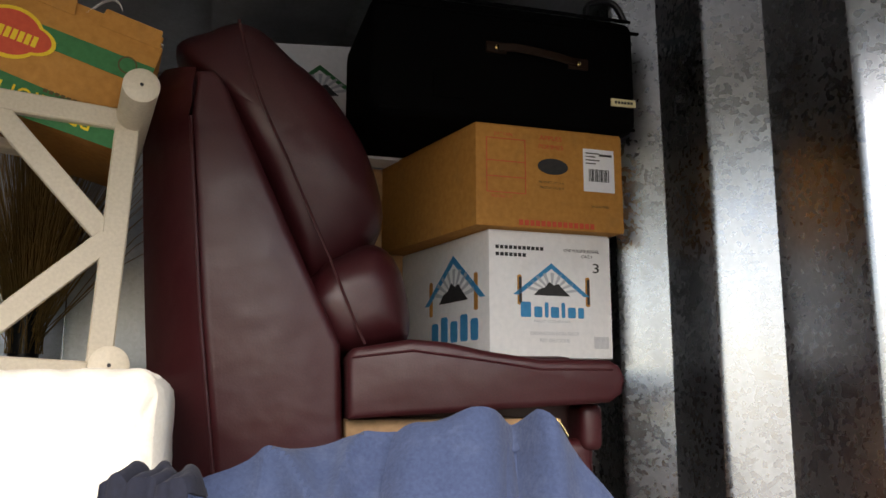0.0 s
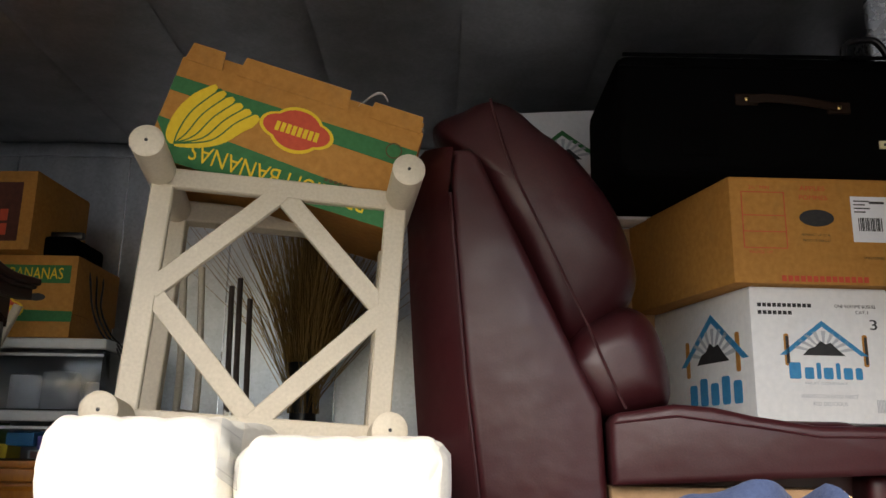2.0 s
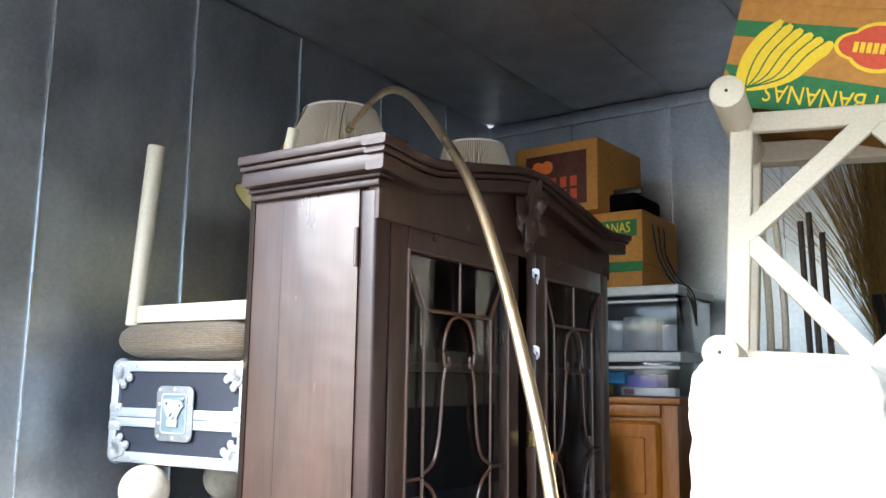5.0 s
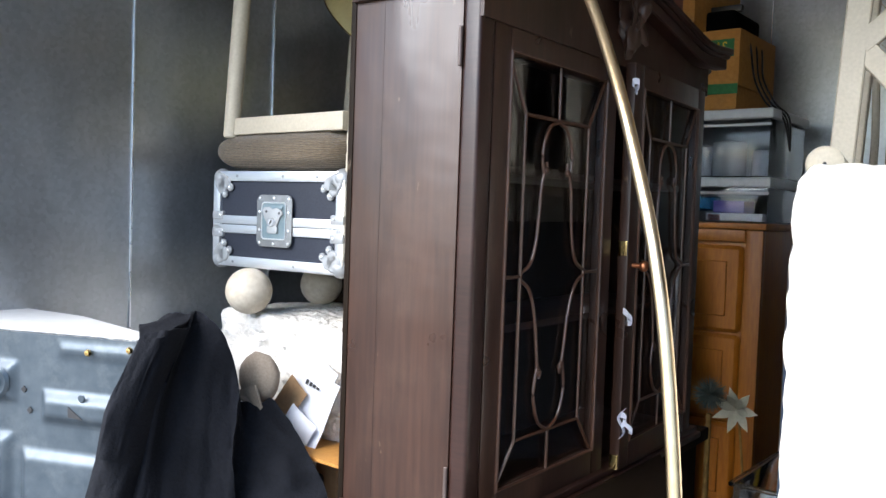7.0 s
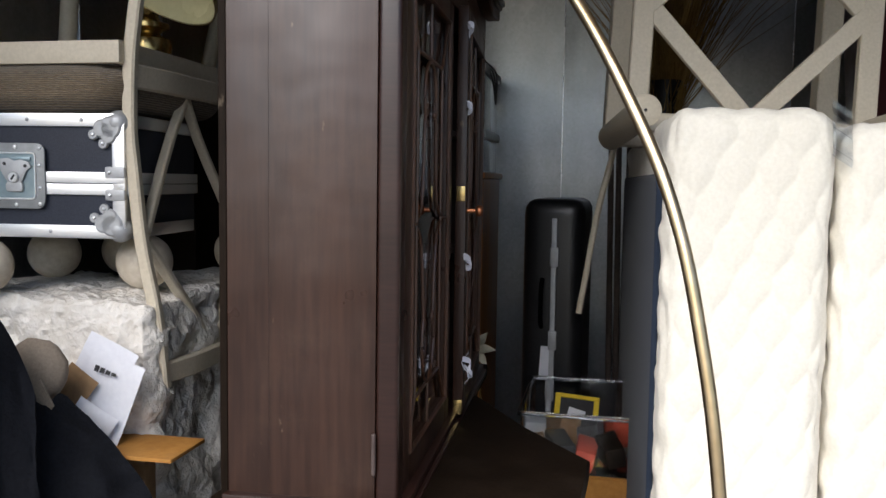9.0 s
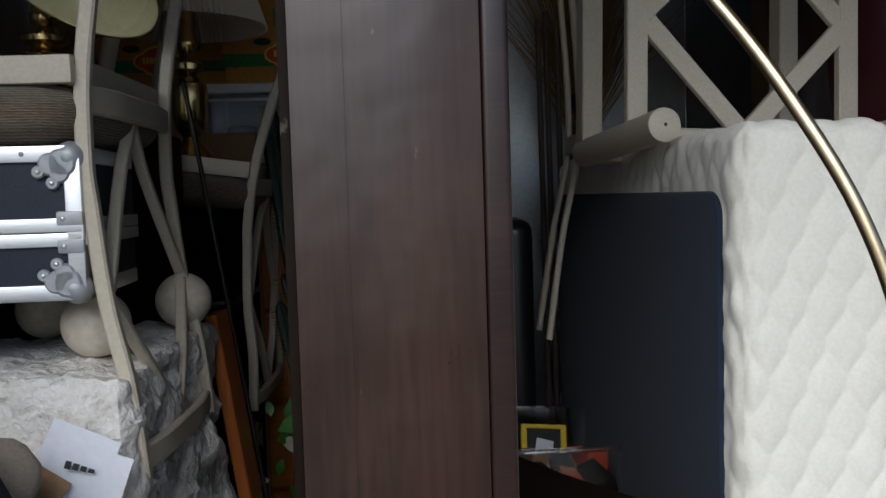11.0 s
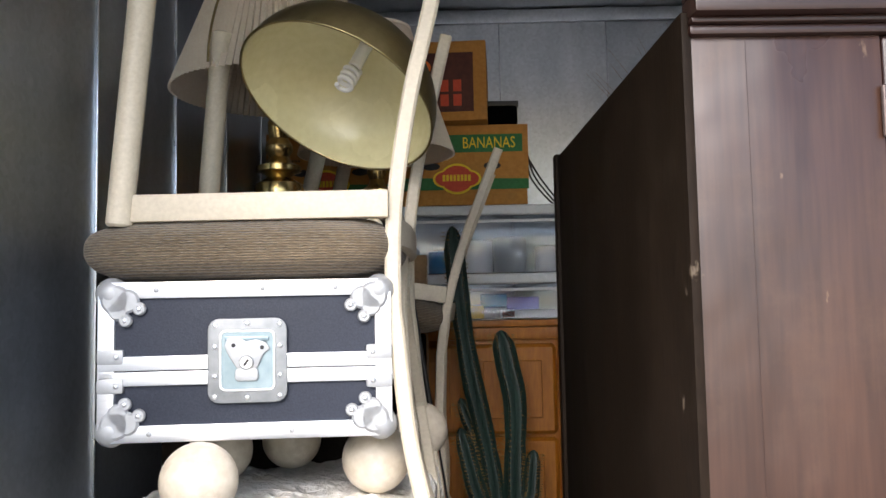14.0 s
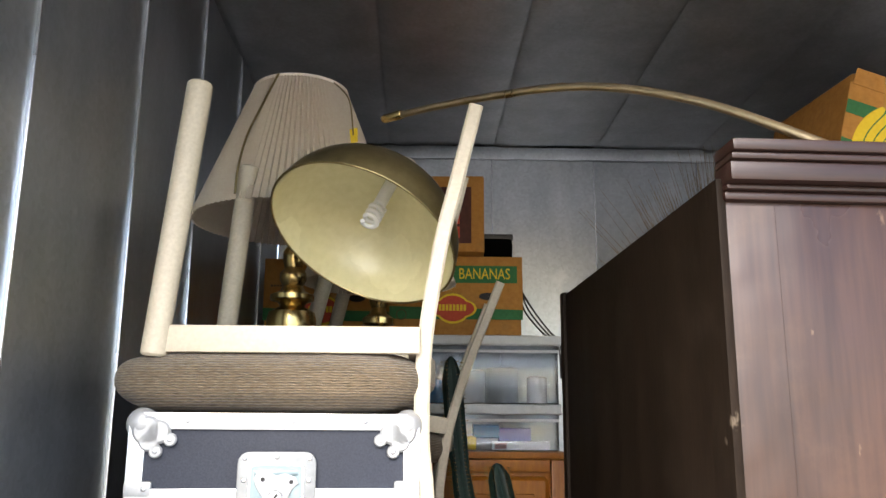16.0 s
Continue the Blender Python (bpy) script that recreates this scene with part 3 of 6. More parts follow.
def hutch_door(at, turn, w, h):
    """A glazed door in its own frame: x along its width, z up, outside towards -y."""
    door = new("door")
    door.parent = hutch
    door.matrix_basis = pose(*at, 0, 0, turn)
    s = 0.048
    for nm, b in (("stile", span(0, s, -0.011, 0.011, 0, h, 0.004)), ("stile", span(w - s, w, -0.011, 0.011, 0, h, 0.004)), ("rail", span(s, w - s, -0.011, 0.011, 0, s * 1.1, 0.004)), ("rail", span(s, w - s, -0.011, 0.011, h - s, h, 0.004))):
        part(nm, b, WOOD, door)
    bead = sweep([(s, -0.011, s * 1.1), (w - s, -0.011, s * 1.1), (w - s, -0.011, h - s), (s, -0.011, h - s)], bar(0.008, 0.008, 0.002), closed=True, up=(0, 1, 0))
    part("bead", bead, TRACERY, door)
    g = part("glass", span(s - 0.004, w - s + 0.004, 0.0, 0.003, s, h - s + 0.004, 0), PANE, door, smooth=False)
    g.visible_shadow = False
    iw, ih, x0, z0 = w - 2 * s, h - 2.1 * s, s, s * 1.1
    p = lambda u, v: (x0 + u * iw, -0.006, z0 + v * ih)
    a, b, lo, hi = 0.17, 0.83, 0.1, 0.87
    r = 0.0031
    bm = bmesh.new()
    for q in (((0, 0), (a, lo)), ((1, 0), (b, lo)), ((0, 1), (a, hi)), ((1, 1), (b, hi)), ((a, lo), (b, lo)), ((a, hi), (b, hi)), ((a, lo), (a, hi)), ((b, lo), (b, hi)), ((0.5, hi), (0.5, 1)), ((0.5, lo), (0.5, 0)), ((0, 0.49), (a, 0.49)), ((1, 0.49), (b, 0.49))):
        sweep([p(*q[0]), p(*q[1])], circle(r, 8), bm)
    part("glazing_bar", bm, TRACERY, door)
    for k in (1, -1):
        m = lambda u, v: p(0.5 + k * (u - 0.5), v)
        bm = bmesh.new()
        stroke([m(0.5, 0.865), m(0.41, 0.85), m(0.355, 0.805), m(0.35, 0.76), m(0.37, 0.738), m(0.395, 0.748), m(0.39, 0.765)], r, bm)
        stroke([m(0.37, 0.738), m(0.345, 0.7), m(0.33, 0.63), m(0.31, 0.57), m(0.265, 0.52), m(0.17, 0.497)], r, bm)
        stroke([m(0.17, 0.483), m(0.265, 0.455), m(0.325, 0.39), m(0.355, 0.31), m(0.372, 0.262)], r, bm)
        stroke([m(0.39, 0.235), m(0.398, 0.25), m(0.372, 0.262), m(0.35, 0.23), m(0.345, 0.185), m(0.4, 0.125), m(0.5, 0.1)], r, bm)
        ball(0.007, m(0.388, 0.744), (1, 0.7, 1), bm, 0, 2)
        ball(0.007, m(0.388, 0.25), (1, 0.7, 1), bm, 0, 2)
        part("tracery", bm, TRACERY, door, "curved keyhole glazing bar")
    return door


DW, DH = 0.441, 0.83
d1 = hutch_door((HX - 0.012, 0.042, 0.014), 90, DW, DH)
d2 = hutch_door((HX + 0.014, 0.507, 0.014), 92.5, DW, DH)
bm = rod((0.0, -0.01, 0), (0, -0.03, 0), 0.005)
ball(0.012, (0, -0.036, 0), (1, 0.8, 1), bm, 0, 2)
kn = part("knob", bm, material("copper_knob", (0.5, 0.18, 0.08), (0.6, 0.25, 0.12), 0.3, 0.9), d2, "small copper knob")
kn.location = (0.026, 0, 0.42)
for z in (0.44, 0.0):
    part("latch_plate", span(-0.003, 0.001, -0.009, 0.009, z + 0.0, z + 0.03, 0.001), BRASS, d2, "brass latch plate")
for z in (0.06, 0.76):
    part("hinge", rod((HX - 0.036, -0.004, z), (HX - 0.036, -0.004, z + 0.062), 0.0035), HINGE, hutch, "thin dull bronze butt hinge")
for z, w in ((0.09, 0.045), (0.31, 0.03), (0.62, 0.02), (0.775, 0.022)):
    k = w / 0.045
    bm = sheet(lambda u, v: (-0.018 + 0.05 * u * k, -0.016 - 0.012 * k * math.sin(9 * u + 4 * z), z + 0.012 * v + 0.02 * k * math.sin(5 * u)), 12, 2, 0.0006)
    if w > 0.04:
        sheet(lambda u, v: (-0.02 + 0.012 * v + 0.012 * u, -0.016 - 0.008 * math.sin(7 * u), z - 0.02 + 0.06 * u), 10, 2, 0.0006, bm)
    part("tape", bm, RIBBON, d2, "curled strip of white tape")


# ---- mattress and box spring on edge ----
def quilt(a, b):
    """0 on the stitched lines of the ogee pattern, up to 0.25 between them."""
    w = 0.26 * math.sin(2 * math.pi * b / 0.128)
    near = lambda t: abs(t - round(t))
    return 0.5 * min(near(a / 0.064 + w), near(a / 0.064 - w + 0.5))


def mattress(name, at, turn, tx, ly, hz, label, navy):
    ob = thing(name, at, label, "mattress", "mattresses on edge", turn)
    n = 72
    bm = bmesh.new()
    rc = 0.04

    def puff(p, q, e):
        """Puts a point of the box on its rounded, puckered skin; q is the quilting, which ends at e = 0."""
        c = Vector((min(max(p.x, rc), tx - rc), max(p.y, rc), min(p.z, hz - rc)))
        d = (p - c).normalized()
        s = c + d * rc
        k = math.exp(-(min(s.y, hz - s.z) / 0.1) ** 2) * min(1, abs(d.x) * 1.2)
        out = 0.0035 * noise.noise(s * 8 + Vector((at[0], 0, 0))) + k * (0.006 * noise.noise(s * 24) + 0.004 * noise.noise(Vector((s.y * 60, s.z * 14, s.x * 30))))
        return s + d * (out + (0.005 * q ** 0.6 - 0.003) * min(1, max(0, e) / 0.02))

    def front(u, v):
        x, z = u * tx, v * hz
        return puff(Vector((x, 0, z)), min(1, quilt(x, z) / 0.16), min(x, tx - x, hz - z))

    def top(u, v):
        x, y = u * tx, ly * v
        return puff(Vector((x, y, hz)), min(1, quilt(x, y) / 0.16), min(x, tx - x, y))

    def flank(side):
        def f(u, v):
            y, z = ly * u, hz * v
            return puff(Vector((side * tx, y, z)), min(1, quilt(y, z) / 0.16), min(y, hz - z))
        return f

    part("border", sheet(front, 60, n * 4), TICKING, ob, "quilted white border")
    part("top_border", sheet(top, 40, 200), TICKING, ob, "quilted white border")
    part("face", sheet(flank(0), 200, 180), TICKING, ob)
    part("face", sheet(flank(1), 60, 60), TICKING, ob)
    part("back_border", span(0.01, tx - 0.01, ly - 0.02, ly, 0, hz - 0.03, 0.008), TICKING, ob)
    if navy:
        part("underside", plate(rounded(0.06, ly - 0.06, 0.0, hz - 0.11, 0.045, 6), 0.012, Matrix(((0, -1, 0, 0.0), (1, 0, 0, 0), (0, 0, 1, 0), (0, 0, 0, 1))), bevel=0.004), NAVY, ob, "dark navy non-slip underside panel")
    return ob


mattress("mattress", (-0.622, 1.152, 0), 1.5, 0.268, 1.5, 1.478, "white quilted mattress with navy underside standing on edge", True)
mattress("box_spring", (-0.345, 1.165, 0), 0.5, 0.302, 1.5, 1.455, "white quilted box spring standing on edge", False)
bm = sheet(lambda u, v: (-0.012 + 0.03 * u, 0.01 - 0.02 * v + 0.004 * math.sin(20 * v), 1.49 - 0.09 * v - 0.02 * u), 4, 8, 0.001)
tag = tagged(part("plastic_wrap", bm, CLEAR_PLASTIC, None), "torn scrap of clear plastic wrap on the mattress edge", "plastic")
tag.matrix_basis = pose(-0.352, 1.165, 0)


# ---- ivory end table lying on its side over the mattresses ----
end_table = thing("end_table", (-0.398, 1.465, 1.47), "ivory painted end table lying on its side, glass top gone", "table")
end_table.matrix_basis = pose(-0.399, 1.475, 1.484, -3.8, 2.8, 8.4)
TW, TH, TL = 0.254, 0.512, 0.45
for x in (-TW, TW):
    for z in (0.0, TH):
        part("leg", rod((x, 0, z), (x, TL, z), 0.033, n=28), IVORY, end_table)
        part("screw_hole", rod((x, -0.0008, z), (x, 0.002, z), 0.0035, n=10, bevel=False), BLACK_INK, end_table)
ys_ = 0.165
for nm, a, b in (("shelf_rail", (-TW, ys_, 0.0), (TW, ys_, 0.0)), ("shelf_rail", (-TW, ys_, TH - 0.012), (TW, ys_, TH - 0.012)), ("shelf_rail", (-TW + 0.01, ys_, 0.0), (-TW + 0.01, ys_, TH)), ("shelf_rail", (TW - 0.01, ys_, 0), (TW - 0.01, ys_, TH))):
    part(nm, sweep([a, b], bar(0.022, 0.042) if a[2] == b[2] else bar(0.046, 0.022), up=(0, 0, 1) if a[2] == b[2] else (0, 1, 0)), IVORY, end_table)
mid = TH / 2
for k, (a, b) in enumerate((((0, 0.01), (-TW + 0.02, mid)), ((-TW + 0.02, mid), (0, TH - 0.02)), ((0, TH - 0.02), (TW - 0.02, mid)), ((TW - 0.02, mid), (0, 0.01)))):
    part("diamond_bar", sweep([(a[0], ys_ - 0.0015 - 0.0016 * (k % 2), a[1]), (b[0], ys_ - 0.0015 - 0.0016 * (k % 2), b[1])], bar(0.042, 0.016, 0.002), up=(0, 1, 0)), IVORY, end_table)
for a, b in (((-TW, 0.0), (TW, 0.0)), ((-TW, TH), (TW, TH)), ((-TW, 0), (-TW, TH)), ((TW, 0), (TW, TH))):
    part("apron", sweep([(a[0], TL - 0.03, a[1]), (b[0], TL - 0.03, b[1])], bar(0.05, 0.05) if a[1] == b[1] else bar(0.05, 0.05), up=(0, 1, 0)), IVORY, end_table)


# ---- cartons ----
def carton(name, at, turn, w, d, h, label, mat_, lean=(0, 0), group="", skew=0.0):
    ob = thing(name, at, label, "box", group)
    ob.matrix_basis = pose(*at, lean[0], lean[1], turn)
    def pushed(bm):
        """Leans the plan over, as a crushed carton does."""
        for v in bm.verts:
            v.co.x += skew * v.co.y
        return bm
    part("body", pushed(span(-w / 2, w / 2, 0, d, 0, h, 0.004)), mat_, ob)
    part("flap", pushed(span(-w / 2 + 0.002, w / 2 - 0.002, 0.003, d / 2 - 0.001, h, h + 0.004, 0.001)), mat_, ob)
    part("flap", pushed(span(-w / 2 + 0.002, w / 2 - 0.002, d / 2 + 0.001, d - 0.003, h, h + 0.004, 0.001)), mat_, ob)
    return ob


def printed(ob, name, bm, mat_, label=""):
    return part(name, bm, mat_, ob, label, False)


def patch(x0, x1, z0, z1, y=-0.001, r=0.0):
    return plate(rounded(x0, x1, z0, z1, r) if r else [(x0, z0), (x1, z0), (x1, z1), (x0, z1)], 0.001, Matrix.Translation((0, y, 0)))


def banana_box(at, turn, lean, w, d, h, label, over=False):
    """A carton with a green band, yellow bunch and red badge on its long face. over: stands upside down."""
    ob = thing("banana_box", at, label, "box")
    ob.matrix_basis = pose(*at, 0, lean, turn)
    part("body", span(-w / 2, w / 2, 0, d, 0, h, 0.004), CARD, ob)
    part("lid", span(-w / 2 - 0.006, w / 2 + 0.006, -0.006, d + 0.006, 0.0 if over else h * 0.3, h * 0.9 if over else h + 0.005, 0.003), CARD, ob, "telescoping printed lid")
    if over:
        for x0, x1, z1 in ((-w / 2, -w / 2 + 0.085, 0.0), (-w / 2 + 0.12, w / 2 - 0.17, 0.004), (w / 2 - 0.125, w / 2, -0.004)):
            part("rim_flap", plate([(x0, h * 0.88), (x1, h * 0.88), (x1 - 0.006, h + z1 + 0.012), (x0 + 0.006, h + z1 + 0.012)], 0.004, Matrix.Translation((0, -0.008, 0))), CARD, ob, "torn cardboard rim")
    y = -0.0075
    c = Matrix.Translation((0, y, h * 0.45)) @ Matrix.Rotation(radians(180 if over else 0), 4, "Y")
    def pr(bm, m_, nm="print"):
        bmesh.ops.transform(bm, matrix=c, verts=bm.verts)
        return printed(ob, nm, bm, m_)
    hw = w / 2 + 0.005
    pr(plate([(-hw, 0.005 - 0.03), (hw, -0.03 - 0.005), (hw, -0.07), (-hw, -0.07)], 0.001), GREEN_INK)
    pr(plate([(-hw, 0.115 * h / 0.25), (hw * 0.75, 0.115 * h / 0.25), (hw, 0.04), (hw, 0.03), (-hw, 0.062)] if over else [(-0.06, 0.06), (hw * 0.92, 0.06), (hw * 0.92, 0.122), (-0.06, 0.122)], 0.001), GREEN_INK)
    if over:
        words("PREMIUM BANANAS", 0.056, c @ Matrix.Translation((-0.01, -0.0013, 0.082)), YELLOW_INK, ob, w * 0.72)
    else:
        words("BANANAS", 0.056, c @ Matrix.Translation((0.1, -0.0013, 0.091)), YELLOW_INK, ob, 0.18)
    for k in range(6 if over else 0):
        bm = bmesh.new()
        bow = [(0.225, 0, 0.08), (0.235 - 0.018 * k, 0, 0.05 - 0.002 * k), (0.226 - 0.024 * k, 0, -0.005), (0.185 - 0.022 * k, 0, -0.075 + 0.008 * k)]
        sweep(curve(bow, 5), [(a * 0.0165, b * 0.0012) for a, b in circle(1, 8)], bm, up=(0, 1, 0), scales=[0.35, 0.6, 0.8, 0.95] + [1] * 9 + [0.8, 0.55, 0.3])
        pr(bm, YELLOW_INK, "banana")
    bm = bmesh.new()
    for k in range(5 if over else 0):
        bow = [(0.225, 0, 0.08), (0.226 - 0.018 * k, 0, 0.049), (0.214 - 0.024 * k, 0, -0.005), (0.174 - 0.022 * k, 0, -0.071 + 0.008 * k)]
        sweep([q + Vector((0, -0.0012, 0)) for q in curve(bow, 5)], [(a * 0.0016, b * 0.0006) for a, b in circle(1, 6)], bm, up=(0, 1, 0))
    if over:
        pr(bm, GREEN_INK, "print")
    else:
        bm.free()
        for x in (-0.1, 0.11):
            pr(plate([(x + 0.03 * math.cos(a), 0.012 + 0.013 * math.sin(a)) for a in [2 * math.pi * i / 20 for i in range(20)]], 0.001, Matrix.Translation((0, -0.0012, 0))), BLACK_INK, "hand_hole")
    for rx, rz, m_, yy in ((0.082, 0.047, YELLOW_INK, 0.0), (0.074, 0.04, RED_INK, -0.0012)):
        out = [((rx + rx * 0.16 * abs(math.cos(2 * a)) - rx * 0.14) * math.cos(a), (rz + rz * 0.24 * abs(math.cos(2 * a)) - rz * 0.1) * math.sin(a) - 0.032) for a in [2 * math.pi * i / 48 for i in range(48)]]
        pr(plate(out, 0.001, Matrix.Translation((-0.012, yy - 0.001, 0))), m_, "badge")
    bm = bmesh.new()
    for i in range(8):
        plate([(-0.062 + 0.0125 * i, -0.04), (-0.053 + 0.0125 * i, -0.04), (-0.053 + 0.0125 * i, -0.018), (-0.062 + 0.0125 * i, -0.018)], 0.0006, Matrix.Translation((0, -0.003, 0)), bm)
    pr(bm, YELLOW_INK, "badge_bars")
    bm = bmesh.new()
    for i in range(9):
        plate([(-0.2 + 0.011 * i, 0.052), (-0.192 + 0.011 * i, 0.052), (-0.192 + 0.011 * i, 0.059), (-0.2 + 0.011 * i, 0.059)], 0.0006, Matrix.Translation((0, -0.002, 0)), bm)
    pr(bm, OLIVE_INK, "print")
    pr(sweep([(-hw * 0.82 + 0.017 * math.cos(a), -0.001, -0.055 + 0.017 * math.sin(a)) for a in [2 * math.pi * i / 24 for i in range(24)]], [(-0.0015, 0), (0.0015, 0), (0.0015, 0.0006), (-0.0015, 0.0006)], closed=True, up=(0, 1, 0)), OLIVE_INK)
    return ob


bb = banana_box((-0.436, 1.69, 1.972), 6, 15.5, 0.545, 0.34, 0.262, "upside-down cardboard banana box tilted on the end table", True)
for x, z, s in ((0.12, 0.25, 1), (0.235, 0.235, 0.7)):
    strap = sheet(lambda u, v: (x + 0.06 * s * u, 0.0 + 0.012 * v, z + 0.05 * s * math.sin(math.pi * min(1, u * 0.75)) * (1 if s == 1 else 0.4)), 14, 1, 0.0008)
    part("strap", strap, WHITE_PLASTIC, bb, "loose plastic packing strap")


# ---- burgundy recliner with boxes stacked on it ----
TURN0 = -16.0
C0, S0 = math.cos(radians(TURN0)), math.sin(radians(TURN0))


def turned(u, d, z):
    return (C0 * u - S0 * d, S0 * u + C0 * d, z)


recliner = thing("recliner", turned(0, 1.76, 0.9), "burgundy leather recliner armchair turned sideways", "armchair", turn=TURN0 + 11)
Z0 = 0.9


def settle(pts):
    """Widens the profile towards the front, lowers it towards the back."""
    return [(u * (1 + u * 0.11) / 0.98, 1.42 + (z - 1.42) * (1 + u * 0.11) - Z0) for u, z in pts]


shell = [ (-0.204, 1.15), (-0.204, 1.31), (-0.214, 1.527), (-0.372, 1.868), (-0.488, 2.12), (-0.51, 2.142), (-0.552, 2.14), (-0.556, 2.03), (-0.512, 1.587), (-0.455, 1.15)]
part("backrest_shell", plate(settle(shell), 0.62, bevel=0.018), LEATHER, recliner, "flat leather side and back shell")
EDGE = [(-0.455, -0.57, 1.15), (-0.512, -0.612, 1.587), (-0.535, -0.629, 1.8), (-0.556, -0.645, 2.034), (-0.556, -0.64, 2.1), (-0.55, -0.6, 2.145)]


def rear(u, v):
    """The back of the shell, turning away from its welted edge."""
    i = min(int(v * 5), 4)
    t = v * 5 - i
    a, b, z = (EDGE[i][k] * (1 - t) + EDGE[i + 1][k] * t for k in range(3))
    (x0, z0), (x1, z1) = settle([(a, z), (b, z)])
    x1, z1 = x1 * 1.06, 0.52 + (z1 - 0.52) * 1.06
    if u < 0.5:
        s = u * 2
        return (x0 + (x1 - x0) * s, 0.006 + 0.12 * s ** 1.2, z0 + (z1 - z0) * s)
    return (x1 + 0.05 * (u - 0.5), 0.126 + 0.96 * (u - 0.5), z1 - 0.01 * (u - 0.5))


part("rear_shell", sheet(rear, 24, 40), LEATHER, recliner, "dark leather back of the shell")
part("welt", sweep([(u, -0.001, z) for u, z in settle(((-0.546, 2.13), (-0.556, 2.03), (-0.512, 1.587), (-0.455, 1.15)))], circle(0.0035, 8)), LEATHER, recliner)


def cushion(outline, y0, y1, puff, name, label=""):
    """A stuffed pad: the outline (x, z) drawn in towards its ends."""
    cx = sum(p[0] for p in outline) / len(outline)
    cz = sum(p[1] for p in outline) / len(outline)
    loop = curve([(x, 0, z) for x, z in outline + outline[:1]], 5)[:-1]
    bm, rows = bmesh.new(), []
    for i in range(25):
        t = i / 24
        t = 0.5 - 0.5 * math.cos(math.pi * t)
        k = 0.3 + 0.8 * max(0, 1 - abs(2 * t - 1) ** 5) ** 0.5
        rows.append([bm.verts.new((cx + (p.x - cx) * k, y0 + (y1 - y0) * t, cz + (p.z - cz) * k + puff * noise.noise(Vector((p.x * 9, t * 5, p.z * 9))) + 0.3 * puff * (1 - abs(noise.noise(Vector((p.x * 17, t * 9, p.z * 17 + 4))))) ** 3)) for p in loop])
    for a, b in zip(rows, rows[1:]):
        for j in range(len(loop)):
            bm.faces.new((a[j], a[(j + 1) % len(loop)], b[(j + 1) % len(loop)], b[j]))
    bm.faces.new(rows[0]), bm.faces.new(rows[-1])
    return part(name, bm, LEATHER, recliner, label)


head = [(-0.56, 2.16), (-0.6, 2.235), (-0.511, 2.285), (-0.429, 2.278), (-0.303, 2.182), (-0.192, 2.041), (-0.137, 1.904), (-0.136, 1.81), (-0.235, 1.712), (-0.3, 1.72), (-0.42, 1.95)]
cushion(settle(head), 0.035, 0.6, 0.014, "head_cushion", "plump back cushion, creased")
lumbar = [(-0.245, 1.715), (-0.136, 1.756), (-0.075, 1.69), (-0.056, 1.561), (-0.107, 1.525), (-0.235, 1.515), (-0.31, 1.62)]
cushion(settle(lumbar), 0.035, 0.6, 0.01, "lumbar_cushion", "rounded lower back cushion")
for pts in ([(-0.46, 2.27), (-0.41, 2.1), (-0.33, 1.92), (-0.24, 1.72)], [(-0.24, 1.72), (-0.2, 1.62), (-0.16, 1.53)]):
    part("seam", sweep(curve([(u, 0.03, z) for u, z in settle(pts)], 6), circle(0.0035, 6)), LEATHER, recliner)
arm = [(-0.2, 1.375), (-0.203, 1.5), (-0.19, 1.518), (-0.074, 1.536), (0.0, 1.53), (0.076, 1.513), (0.191, 1.495), (0.33, 1.494), (0.352, 1.482), (0.362, 1.456), (0.355, 1.425), (0.33, 1.408), (0.07, 1.392)]
for y in (-0.05, 0.53):
    part("armrest", plate(settle(arm), 0.14, Matrix.Translation((0, y, 0)), bevel=0.014), LEATHER, recliner, "padded leather armrest")
    part("armrest_welt", sweep([(u, y + 0.001, z) for u, z in settle(((-0.195, 1.498), (-0.07, 1.512), (0.076, 1.492), (0.191, 1.474), (0.335, 1.474)))], circle(0.003, 6)), LEATHER, recliner)
part("side_board", span(-0.2, 0.255, -0.005, 0.6, 0.05, 0.475, 0.006), CARD_DARK, recliner, "bare brown side board under the arm")
part("seat_cushion", span(-0.1, 0.34, 0.1, 0.52, 0.33, 0.612, 0.04, seg=4), LEATHER, recliner, "thick leather seat cushion")
part("footrest", box((0.075, 0.56, 0.36), (0.3, 0.3, 0.25), 0.03, seg=4), LEATHER, recliner, "folded padded footrest")
part("footrest_flap", box((0.05, 0.56, 0.1), (0.33, 0.29, 0.455), 0.022, seg=4), LEATHER, recliner)
part("base", span(-0.45, 0.2, 0.04, 0.56, 0.0, 0.25, 0.01), BLACK, recliner)
support = carton("cardboard_box", turned(-0.08, 1.72, 0), TURN0, 0.8, 0.72, 0.896, "large plain cardboard box under the recliner", CARD_DARK)

apple = carton("apple_box", (0.835, 1.925, 1.513), 2, 0.335, 0.5, 0.312, "white cardboard apple box with mountain print", WHITE_CARD, skew=-0.2)


